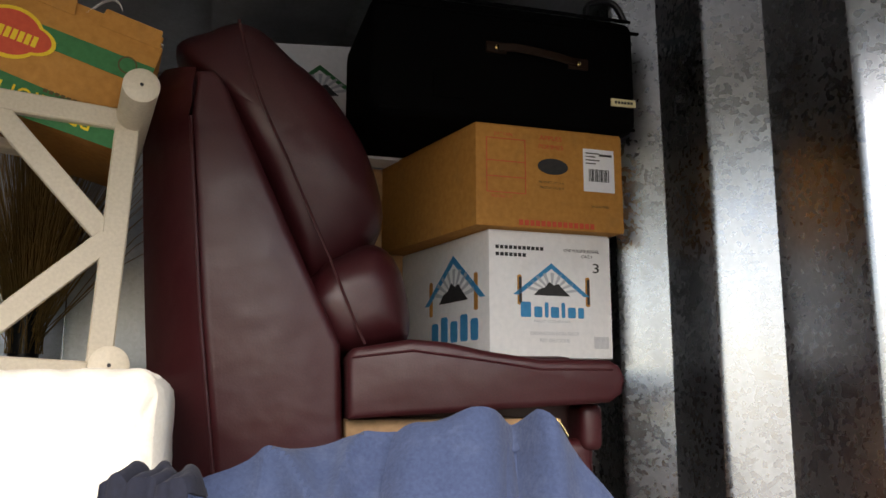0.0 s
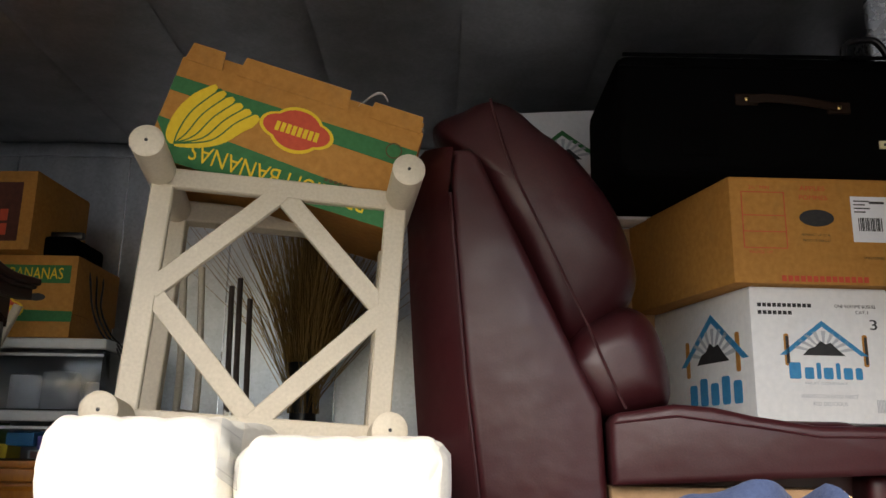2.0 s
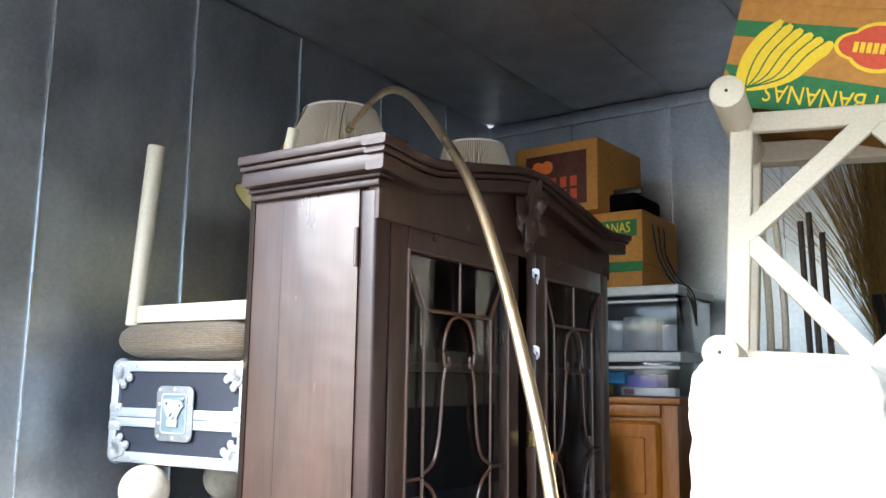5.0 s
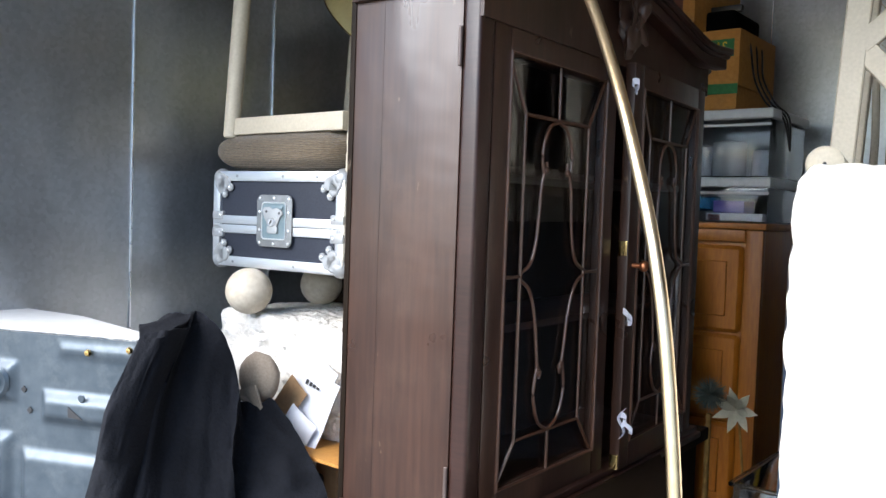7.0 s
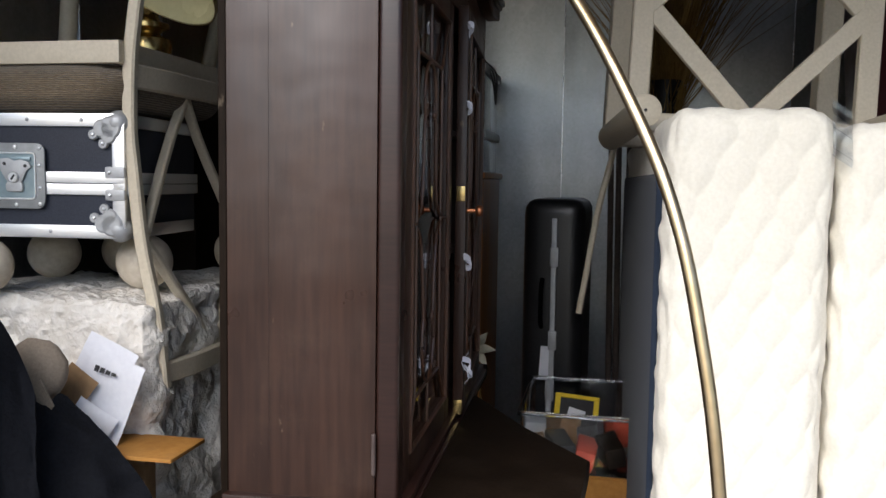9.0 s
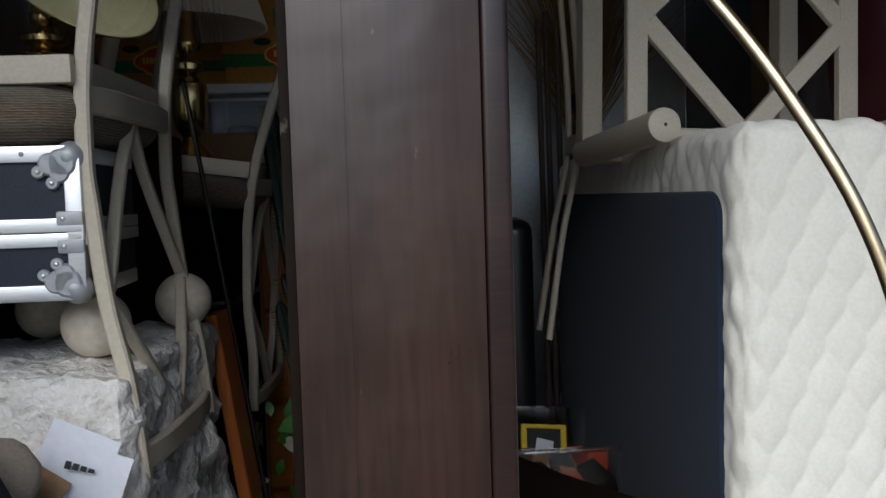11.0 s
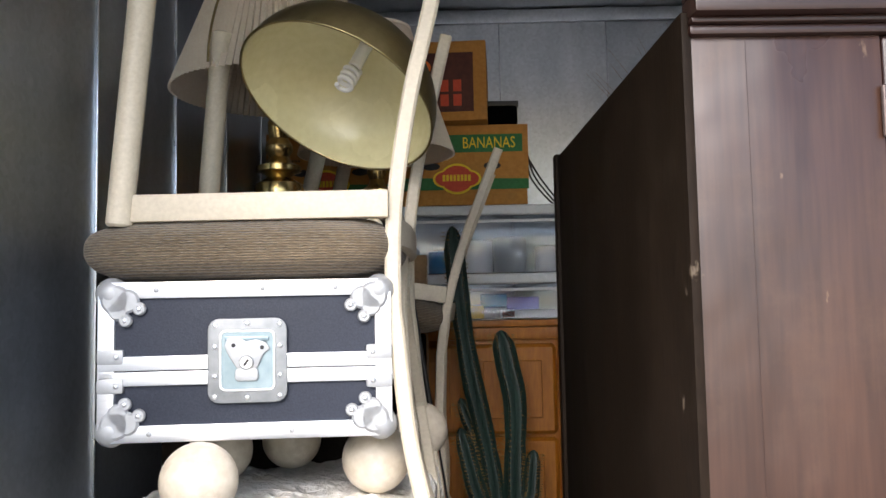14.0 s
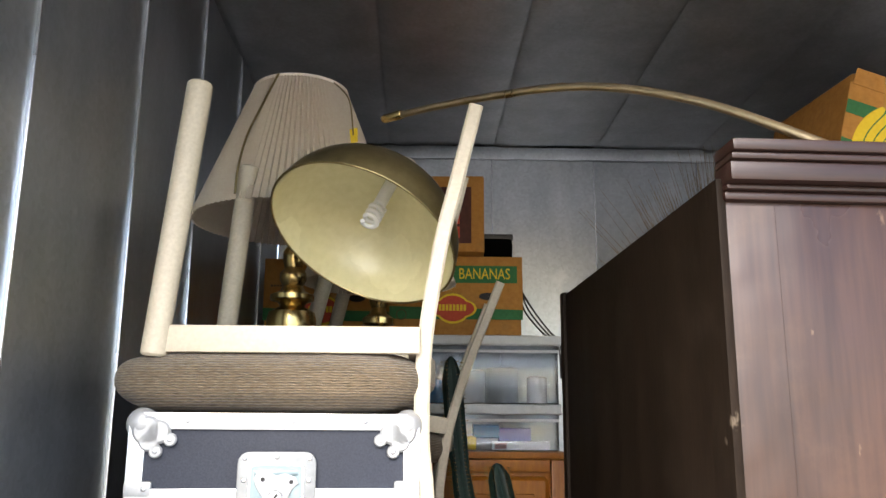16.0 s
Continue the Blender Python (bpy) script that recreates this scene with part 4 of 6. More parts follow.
def mountain(ob, m, s, frame_ink):
    """Sun rays and peaks in a roof-shaped frame."""
    def pr(out, ink, y):
        bm = plate([(x * s, z * s) for x, z in out], 0.0008, Matrix.Translation((0, y, 0)))
        bmesh.ops.transform(bm, matrix=m, verts=bm.verts)
        printed(ob, "print", bm, ink)
    pr([(-0.105, 0.0), (0, 0.082), (0.105, 0.0), (0.088, 0.0), (0, 0.068), (-0.088, 0.0)], frame_ink, -0.0016)
    for i in range(9):
        a0, a1 = radians(12 + 18 * i), radians(20 + 18 * i)
        k0, k1 = 0.03, 0.058
        pr([(k0 * math.cos(a0), k0 * math.sin(a0)), (k1 * math.cos(a0) * 1.25, k1 * math.sin(a0)), (k1 * math.cos(a1) * 1.25, k1 * math.sin(a1)), (k0 * math.cos(a1), k0 * math.sin(a1))], GREY_INK, -0.0016)
    pr([(-0.05, 0), (-0.034, 0.016), (-0.02, 0.02), (-0.006, 0.034), (0.006, 0.026), (0.018, 0.03), (0.034, 0.014), (0.05, 0)], BLACK_INK, -0.002)


mountain(apple, Matrix.Translation((0.0, 0, 0.155)), 1.0, BLUE_INK)
SIDE_TURN = Matrix.Rotation(radians(-90) + math.atan(0.2), 4, "Z")
mountain(apple, Matrix.Translation((-0.1675 - 0.2 * 0.17, 0.17, 0.15)) @ SIDE_TURN, 1.5, BLUE_INK)
for y in (0.06, 0.29):
    printed(apple, "hand_hole", plate(rounded(-0.009, 0.009, 0.12, 0.215, 0.006), 0.001, Matrix.Translation((-0.1685 - 0.2 * y, y, 0)) @ SIDE_TURN), CARD)
for x in (-0.087, 0.1):
    printed(apple, "hand_hole", patch(x - 0.006, x + 0.006, 0.13, 0.205, -0.001, 0.005), CARD)
    printed(apple, "hand_hole", patch(x - 0.002, x + 0.005, 0.135, 0.2, -0.0016, 0.003), BLACK_INK)
for i, w in enumerate((0.022, 0.017, 0.008, 0.018, 0.008, 0.017, 0.013)):
    x, z1 = -0.085 + (0, 0.027, 0.048, 0.06, 0.082, 0.095, 0.116)[i] * 1.35, 0.138 if i in (0, 2, 4) else 0.127
    printed(apple, "brand_bar", patch(x, x + w * 1.25, 0.1, z1, -0.0012, 0.004), BLUE_INK)
for i in range(5):
    y = 0.07 + 0.05 * i
    printed(apple, "brand_bar", plate(rounded(-0.016, 0.02, 0.045, 0.1 + 0.014 * (i % 2), 0.008), 0.0008, Matrix.Translation((-0.1685 - 0.2 * y, y, 0)) @ SIDE_TURN), BLUE_INK)
for text, sz, x, z, w, ink in (("ONE VOLUME BUSHEL", 0.011, 0.085, 0.272, 0.1, BLACK_INK), ("CAT.1", 0.011, 0.1, 0.258, 0.03, BLACK_INK), ("FRUIT COMPANY", 0.009, 0.0, 0.09, 0.1, GREY_INK), ("WASHINGTON EXTRA FANCY", 0.013, 0.005, 0.06, 0.135, GREY_INK), ("RED DELICIOUS", 0.013, 0.005, 0.043, 0.08, GREY_INK), ("3", 0.034, 0.125, 0.228, 0.018, BLACK_INK)):
    words(text, sz, Matrix.Translation((x, -0.0012, z)), ink, apple, w)
bm = bmesh.new()
for i in range(11):
    for z in (0.268, 0.25):
        plate([(-0.15 + 0.012 * i, z), (-0.141 + 0.012 * i, z), (-0.141 + 0.012 * i, z + 0.009), (-0.15 + 0.012 * i, z + 0.009)], 0.0006, Matrix.Translation((0, -0.0012, 0)), bm) if z > 0.26 or i < 7 else None
printed(apple, "print_bars", bm, BLACK_INK)
bm = bmesh.new()
for i in range(12):
    plate([(0.115 + 0.0035 * i, 0.025), (0.117 + 0.0035 * i, 0.025), (0.117 + 0.0035 * i, 0.055), (0.115 + 0.0035 * i, 0.055)], 0.0006, Matrix.Translation((0, -0.0012, 0)), bm)
printed(apple, "barcode", bm, GREY_INK)

produce = carton("produce_box", (0.828, 1.895, 1.831), 1.5, 0.405, 0.5, 0.258, "brown cardboard apple carton with red print", CARD, skew=-0.24)
for text, sz, x, z, w in (("2½\" MIN", 0.012, -0.13, 0.235, 0.05), ("APPLES", 0.016, 0.0, 0.235, 0.062), ("POMMES", 0.016, 0.0, 0.212, 0.068), ("PACKED 127", 0.009, -0.135, 0.075, 0.055), ("UNCLASSIFIED", 0.008, 0.135, 0.066, 0.05), ("PRODUCT OF U.S.A.", 0.008, 0.0, 0.12, 0.07), ("PRODUIT DES E-U", 0.008, 0.0, 0.106, 0.065)):
    words(text, sz, Matrix.Translation((x, -0.0013, z)), RED_INK if sz > 0.0085 else OLIVE_INK, produce, w)
bm = bmesh.new()
for x0, x1, z0, z1 in ((-0.175, -0.07, 0.223, 0.225), (-0.175, -0.07, 0.165, 0.167), (-0.175, -0.07, 0.125, 0.127), (-0.175, -0.07, 0.085, 0.087), (-0.175, -0.173, 0.085, 0.225), (-0.072, -0.07, 0.085, 0.225)):
    plate([(x0, z0), (x1, z0), (x1, z1), (x0, z1)], 0.0008, Matrix.Translation((0, -0.0012, 0)), bm)
for i in range(14):
    plate([(-0.09 + 0.015 * i, 0.006), (-0.079 + 0.015 * i, 0.006), (-0.079 + 0.015 * i, 0.02), (-0.09 + 0.015 * i, 0.02)], 0.0008, Matrix.Translation((0, -0.0012, 0)), bm)
printed(produce, "print", bm, RED_INK)
bm = plate([(0.005 + 0.042 * math.cos(a), 0.162 + 0.021 * math.sin(a)) for a in [2 * math.pi * i / 28 for i in range(28)]], 0.001, Matrix.Translation((0, -0.0012, 0)))
printed(produce, "vent_hole", bm, BLACK_INK)
printed(produce, "shipping_label", patch(0.09, 0.178, 0.105, 0.218, -0.0014), PAPER, "white shipping label with barcode")
bm = bmesh.new()
for i in range(14):
    plate([(0.105 + 0.0042 * i, 0.132), (0.107 + 0.0042 * i + 0.0007 * (i % 3), 0.132), (0.107 + 0.0042 * i + 0.0007 * (i % 3), 0.165), (0.105 + 0.0042 * i, 0.165)], 0.0006, Matrix.Translation((0, -0.0018, 0)), bm)
for i in range(4):
    plate([(0.097, 0.178 + 0.009 * i), (0.125 + 0.011 * (i % 2), 0.178 + 0.009 * i), (0.125 + 0.011 * (i % 2), 0.181 + 0.009 * i), (0.097, 0.181 + 0.009 * i)], 0.0006, Matrix.Translation((0, -0.0018, 0)), bm)
plate([(0.135, 0.2), (0.172, 0.2), (0.172, 0.206), (0.135, 0.206)], 0.0006, Matrix.Translation((0, -0.0018, 0)), bm)
printed(produce, "barcode", bm, BLACK_INK)

suitcase = thing("suitcase", (0.72, 1.87, 2.093), "black soft-sided suitcase with a brown leather handle", "suitcase")
part("shell", span(-0.36, 0.35, 0, 0.42, 0, 0.315, 0.045, seg=4), BLACK, suitcase)
for z in (0.012, 0.313):
    part("piping", sweep([(-0.34, 0.012, z), (0.34, 0.012, z)], circle(0.005, 8)), BLACK, suitcase)
part("zip", sweep([(-0.355, -0.001, 0.275), (0.355, -0.001, 0.275)], bar(0.012, 0.006, 0.001)), BLACK, suitcase)
BROWN_STRAP = material("brown_leather_strap", (0.01, 0.0045, 0.002), (0.02, 0.009, 0.004), 0.6, 0, 5, 120, 0.1, spec=0.2)
part("handle", sweep(curve([(-0.04, -0.008, 0.188), (0.0, -0.024, 0.186), (0.09, -0.024, 0.178), (0.17, -0.008, 0.172)], 6), bar(0.008, 0.022, 0.003)), BROWN_STRAP, suitcase, "brown leather handle")
for x, z in ((-0.045, 0.19), (0.178, 0.171)):
    hp = part("handle_plate", span(x - 0.028, x + 0.028, -0.006, 0.002, z - 0.015, z + 0.015, 0.003), BROWN_STRAP, suitcase)
    part("rivet", ball(0.007, (x, -0.007, z), (1, 0.5, 1), sub=2), BRASS, hp)
bm = span(0.268, 0.338, -0.006, 0.001, 0.068, 0.088, 0.002)
np_ = part("name_plate", bm, CREAM, suitcase, "small cream maker's plate")
bm = bmesh.new()
for i in range(6):
    span(0.277 + 0.009 * i, 0.283 + 0.009 * i, -0.0068, -0.0055, 0.074, 0.081, 0, bm)
part("plate_bars", bm, BLACK_INK, np_)
part("buckle", span(-0.21, -0.13, -0.006, 0.002, 0.045, 0.115, 0.006), BLACK, suitcase)
part("top_handle", sweep(curve([(0.22, 0.03, 0.32), (0.23, 0.03, 0.36), (0.3, 0.03, 0.37), (0.335, 0.03, 0.32)], 6), bar(0.02, 0.012)), GLOSS_BLACK, suitcase)

stack_low = carton("cardboard_box", (0.32, 2.4, 0), 0, 0.5, 0.5, 1.15, "tall plain cardboard box behind the recliner", CARD_DARK)
stack_mid = carton("cardboard_box", (0.34, 2.38, 1.155), 0, 0.5, 0.5, 0.93, "plain cardboard box stacked behind the recliner", CARD_DARK)
fruit = carton("fruit_box", (0.21, 2.47, 2.09), -8, 0.42, 0.34, 0.4, "white cardboard fruit box with green roof-shaped print", WHITE_CARD)
mountain(fruit, Matrix.Translation((0.1, 0, 0.24)), 1.2, GREEN_INK)
foam = thing("foam_block", (0.44, 2.28, 2.09), "white polystyrene packing block on a carton", "foam")
part("block", box((0.2, 0.1, 0.06), (0, 0.05, 0.03), 0.008), WHITE_PLASTIC, foam)


# ---- cloth in front of the recliner ----
bale = thing("cloth_bale", turned(-0.05, 1.2, 0), "heap covered by a rumpled blue cotton sheet", "cloth", turn=TURN0)
part("stuffing", span(-0.28, 0.3, 0.05, 0.42, 0.0, 1.24, 0.05), CARD_DARK, bale)


def heap(u, v):
    x = -0.335 + 0.675 * u
    top = 1.33 + 0.035 * math.sin(2.6 * u + 0.2) - 0.13 * max(0, u - 0.8) / 0.2 - 0.055 * max(0, 0.35 - u) / 0.35
    bend = noise.noise(Vector((x * 4, v * 3, 0)))
    ridge = lambda q: (1 - abs(math.sin(q))) ** 2
    fold = 0.03 * noise.noise(Vector((x * 4, v * 2.2, 3))) + 0.045 * ridge(4.5 * x - 5.5 * v + 1.6 * bend + 0.4) + 0.03 * ridge(11 * x + 6 * v + 3 * bend) * (0.3 + u) + 0.004 * noise.noise(Vector((x * 24, v * 14, 5)))
    fold *= 0.3 + 0.7 * min(1, max(0, (v - 0.4) / 0.25))
    fold += 0.008 * math.exp(-((x - 0.1 - 0.04 * v) / 0.03) ** 2) + 0.018 * math.exp(-((x - 0.2 - 0.05 * v) / 0.022) ** 2) - 0.02 * math.exp(-((x - 0.15 - 0.045 * v) / 0.018) ** 2)
    if v < 0.45:
        t = v / 0.45
        return (x, 0.42 - 0.3 * t, top - 0.04 - 0.07 * (1 - t) ** 2 + fold)
    t = (v - 0.45) / 0.55
    return (x + 0.03 * t * math.sin(9 * u), 0.12 - 0.14 * math.sin(t * 1.4) - fold * 1.7, top - 0.75 * t ** 1.4 + fold * (1 - t))


part("sheet", sheet(heap, 110, 80, 0.003), DENIM, bale, "rumpled blue cotton sheet")
def lap(u, v):
    """A second layer of the sheet folded over the heap, with a rolled edge."""
    p = Vector(heap(0.5 + 0.5 * u, 0.2 + 0.5 * v - 0.1 * u * (1 - v)))
    edge = 1 - min(1, u / 0.12)
    return p + Vector((-0.05 * v * (1 - u), -0.016 + 0.01 * edge, 0.024 - 0.026 * edge ** 2 + 0.014 * math.sin(9 * v + 5 * u) * (1 - edge)))


part("fold", sheet(lap, 50, 60, 0.003), DENIM, bale, "lap of the sheet folded over itself")
dark = thing("dark_cloth", turned(-0.33, 0.93, 0), "folded dark navy cloth beside the blue heap", "cloth", turn=TURN0)
part("cloth", sheet(lambda u, v: (-0.052 + 0.1 * u + 0.006 * math.sin(7 * v), 0.1 - 0.13 * v - 0.012 * noise.noise(Vector((u * 6, v * 4, 8))), 1.32 - 0.9 * max(0, v - 0.5) + 0.012 * noise.noise(Vector((u * 7, v * 3, 2))) + 0.016 * abs(math.sin(9.5 * u)) - 0.05 * max(0, u - 0.75) - 0.06 * max(0, 0.15 - u)), 50, 30, 0.004), NAVY_CLOTH, dark)
part("stuffing", span(-0.04, 0.04, -0.01, 0.09, 0, 1.28, 0.03), NAVY_CLOTH, dark)
hook = thing("wire_hook", turned(0.16, 1.3, 1.3), "bent brass wire hook poking from the cloth", "hook", turn=TURN0)
part("wire", stroke([(-0.03, 0, -0.03), (-0.02, 0, 0.06), (0.01, 0, 0.085), (0.03, 0, 0.06)], 0.0022), BRASS, hook)


# ---- rough stone block with balls, flight case and upturned chair ----
block = thing("stone_block", (-1.86, 1.2, 0), "rough-hewn white limestone block", "stone")
bm = box((0.52, 0.64, 1.104), (0, 0.31, 0.552), 0.03, seg=3)
bmesh.ops.subdivide_edges(bm, edges=[e for e in bm.edges if e.calc_length() > 0.05], cuts=56, use_grid_fill=True)
bm.normal_update()
for v in bm.verts:
    p = v.co.copy()
    k = 0.03 * noise.noise(p * 5) + 0.022 * noise.noise(p * 13) + 0.014 * noise.noise(p * 30) + 0.009 * noise.noise(p * 62)
    if p.z > 1.06:
        k = min(k, 0.01) * 0.55
    if p.z > 0.01:
        v.co = p + v.normal * k
part("stone", bm, STONE, block)
for x, y in ((-1.96, 1.176), (-1.704, 1.355), (-2.009, 1.47), (-1.9, 1.6), (-1.643, 1.69)):
    b = tagged(part("stone_ball", ball(0.0595, (0, 0, 0.0595), sub=4), BALL, None), "polished travertine ball resting on the stone block", "ball", "stone balls")
    b.matrix_basis = pose(x, y, 1.105)

case = thing("flight_case", (-2.12, 1.178, 1.223), "black flight case with aluminium edges and butterfly latch", "case", turn=5.5)
CW, CD, CH = 0.458, 0.36, 0.25
part("body", span(0.004, CW - 0.004, 0.004, CD - 0.004, 0.004, CH - 0.004, 0.002), VINYL, case)
for nm, a in (("edge_rail", (0.02, CW - 0.02, -0.003, 0.028, 0, 0.026)), ("edge_rail", (0.02, CW - 0.02, -0.003, 0.028, CH - 0.026, CH)), ("edge_rail", (0, 0.026, -0.003, 0.028, 0.02, CH - 0.02)), ("edge_rail", (CW - 0.026, CW, -0.003, 0.028, 0.02, CH - 0.02)), ("edge_rail", (CW - 0.026, CW + 0.001, 0.02, CD - 0.02, CH - 0.026, CH + 0.001)), ("edge_rail", (CW - 0.026, CW + 0.001, 0.02, CD - 0.02, -0.001, 0.026)), ("edge_rail", (-0.001, 0.026, 0.02, CD - 0.02, CH - 0.026, CH + 0.001)), ("lid_rail", (0.002, CW - 0.002, -0.004, 0.006, 0.111, 0.1335)), ("lid_rail", (0.002, CW - 0.002, -0.003, 0.006, 0.0875, 0.1095)), ("lid_rail", (CW - 0.006, CW + 0.003, 0.01, CD, 0.111, 0.1335)), ("lid_rail", (CW - 0.006, CW + 0.003, 0.01, CD, 0.0875, 0.1095))):
    part(nm, span(*a, 0.002), ALU, case)
for x in (0.0, CW):
    for z in (0.0, CH):
        sx, sz = (1 if x == 0 else -1), (1 if z == 0 else -1)
        c = part("corner", ball(0.026, (x + sx * 0.018, 0.0135, z + sz * 0.018), (1, 0.84, 1)), CHROME, case, "rounded steel ball corner")
        for px, pz, r in ((0.064, 0.042, 0.0105), (0.043, 0.06, 0.0105), (0.046, 0.03, 0.019), (0.032, 0.044, 0.017), (0.028, 0.028, 0.024)):
            part("corner_lobe", rod((x + sx * px, -0.0065, z + sz * pz), (x + sx * px, 0.002, z + sz * pz), r, n=18), CHROME, c)
        for px, pz in ((0.064, 0.042), (0.043, 0.06)):
            part("rivet", ball(0.0042, (x + sx * px, -0.007, z + sz * pz), (1, 0.6, 1), sub=2), ALU, c)
    for z in (0.133, 0.088):
        sx = 1 if x == 0 else -1
        b = part("brace", box((0.042, 0.012, 0.024), (x + sx * 0.02, 0.0, z), 0.006), CHROME, case)
        part("rivet", ball(0.004, (x + sx * 0.03, -0.0065, z), (1, 0.6, 1), sub=2), ALU, b)
for x, z in ((0.08, 0.013), (0.3, 0.013), (0.37, 0.237), (0.255, 0.237), (0.09, 0.237)):
    part("rivet", ball(0.004, (x, -0.0035, z), (1, 0.5, 1), sub=2), CHROME, case)
dish = part("latch_dish", plate(rounded(0.17, 0.293, 0.058, 0.19, 0.018), 0.004, Matrix.Translation((0, -0.0075, 0)), bevel=0.001), DISH, case, "recessed butterfly latch")
part("dish_rim", sweep([(x, -0.0078, z) for x, z in rounded(0.19, 0.273, 0.078, 0.17, 0.008)], circle(0.0022, 6), closed=True, up=(0, 1, 0)), ALU, dish)
part("dish_well", plate(rounded(0.192, 0.271, 0.08, 0.168, 0.006), 0.001, Matrix.Translation((0, -0.0082, 0))), WELL, dish)
wing = [(-0.034, 0.022), (-0.03, 0.032), (-0.012, 0.034), (0.0, 0.028), (0.014, 0.031), (0.03, 0.026), (0.036, 0.016), (0.026, 0.008), (0.018, -0.01), (0.012, -0.018), (-0.012, -0.018), (-0.02, -0.006), (-0.03, 0.01)]
part("butterfly", plate([(0.231 + x, 0.126 + z) for x, z in wing], 0.004, Matrix.Translation((0, -0.0135, 0)), bevel=0.0008), CHROME, dish)
for x, z in ((-0.02, 0.022), (0.024, 0.018)):
    part("butterfly_hole", rod((0.231 + x, -0.0141, 0.126 + z), (0.231 + x, -0.0133, 0.126 + z), 0.0035, n=10, bevel=False), BLACK_INK, dish)
part("latch_tongue", plate(rounded(0.213, 0.249, 0.092, 0.112, 0.006), 0.007, Matrix.Translation((0, -0.0145, 0)), bevel=0.0015), CHROME, dish)
part("latch_hub", rod((0.231, -0.0185, 0.121), (0.231, -0.008, 0.121), 0.0115, n=18), ALU, dish)
part("hub_slot", box((0.004, 0.001, 0.012), (0.231, -0.0187, 0.121), 0, Matrix.Rotation(0.6, 4, "Y")), BLACK_INK, dish)
part("latch_bar", box((0.068, 0.004, 0.008), (0.231, -0.0105, 0.158), 0.002), WELL, dish)
for x in (0.181, 0.282):
    for z in (0.068, 0.1, 0.146, 0.18):
        part("rivet", ball(0.0042, (x, -0.008, z), (1, 0.5, 1), sub=2), ALU, dish)
for z in (0.066, 0.182):
    part("rivet", ball(0.0042, (0.231, -0.008, z), (1, 0.5, 1), sub=2), ALU, dish)

chair = thing("dining_chair", (-1.9, 1.43, 1.474), "ivory dining chair standing upside down with a woven taupe seat", "chair", "upturned chairs")


def pad(u, v):
    """Puffy upholstered seat, pressed flat on both sides."""
    a, b = 2 * math.pi * u, math.pi * (v - 0.5)
    e = 0.34
    c = lambda t: math.copysign(abs(math.cos(t)) ** e, math.cos(t))
    s = lambda t: math.copysign(abs(math.sin(t)) ** e, math.sin(t))
    k = math.cos(b) ** 0.42
    return (-0.016 + 0.266 * c(a) * k, -0.0 + 0.248 * s(a) * k, 0.054 + 0.054 * math.copysign(abs(math.sin(b)) ** 0.8, math.sin(b)) + 0.003 * noise.noise(Vector((u * 20, v * 6, 0))))


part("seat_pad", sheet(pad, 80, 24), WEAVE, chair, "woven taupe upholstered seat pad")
for a in ((-0.205, 0.235, -0.222, -0.2, 0.097, 0.142), (-0.205, 0.235, 0.2, 0.222, 0.097, 0.142), (-0.215, -0.193, -0.2, 0.2, 0.097, 0.142), (0.215, 0.237, -0.2, 0.2, 0.097, 0.142)):
    part("seat_rail", span(*a, 0.004), IVORY, chair)
for (a, b) in (((-0.203, -0.215, 0.09), (-0.158, -0.214, 0.572)), ((-0.19, 0.205, 0.09), (-0.152, 0.206, 0.553))):
    part("leg", rod(a, b, 0.0215, 0.0225, n=24), IVORY, chair, "round tapered leg")
SIDE = [(0.331, 0.545), (0.297, 0.405), (0.27, 0.292), (0.244, 0.125), (0.239, -0.025), (0.245, -0.1), (0.262, -0.26), (0.29, -0.4), (0.306, -0.553)]
for y in (-0.193, 0.24):
    part("back_post", sweep(curve([(x, y, z) for x, z in SIDE], 6), bar(0.026, 0.021, 0.004), up=(0, 1, 0)), IVORY, chair, "long curved back post")


def on_back(y, z):
    """A point on the curved back at that height."""
    for (x0, z0), (x1, z1) in zip(SIDE, SIDE[1:]):
        if z1 <= z <= z0:
            return (x0 + (x1 - x0) * (z0 - z) / (z0 - z1), y, z)
    return (SIDE[-1][0], y, z)


for z0, h in ((0.075, 0.05), (-0.525, 0.045)):
    part("back_rail", sweep(curve([(on_back(0, z0)[0] + (0.0 if abs(t) == 1 else 0.012), 0.0235 + 0.21 * t, z0) for t in (-1, -0.5, 0, 0.5, 1)], 4), bar(0.018, h, 0.004)), IVORY, chair)
for ya, za, yb, zb in ((0.0235, 0.05, -0.18, -0.24), (-0.18, -0.26, 0.0235, -0.51), (0.0235, 0.05, 0.227, -0.24), (0.227, -0.26, 0.0235, -0.51)):
    part("back_slat", sweep([on_back(ya + (yb - ya) * t / 10, za + (zb - za) * t / 10) for t in range(11)], bar(0.022, 0.016, 0.003), up=(0, 1, 0)), IVORY, chair)
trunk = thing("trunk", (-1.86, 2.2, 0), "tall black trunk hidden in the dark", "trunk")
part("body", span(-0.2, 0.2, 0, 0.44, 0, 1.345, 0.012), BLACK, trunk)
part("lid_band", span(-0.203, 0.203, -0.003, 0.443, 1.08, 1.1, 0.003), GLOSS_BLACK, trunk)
chair2 = copy_thing(chair, pose(-1.835, 2.4, 1.376, 0, 8, 0))
loose_back = thing("chair_back", (-0.79, 1.97, 0.93), "loose ivory chair back hanging beside the end table", "chair back")
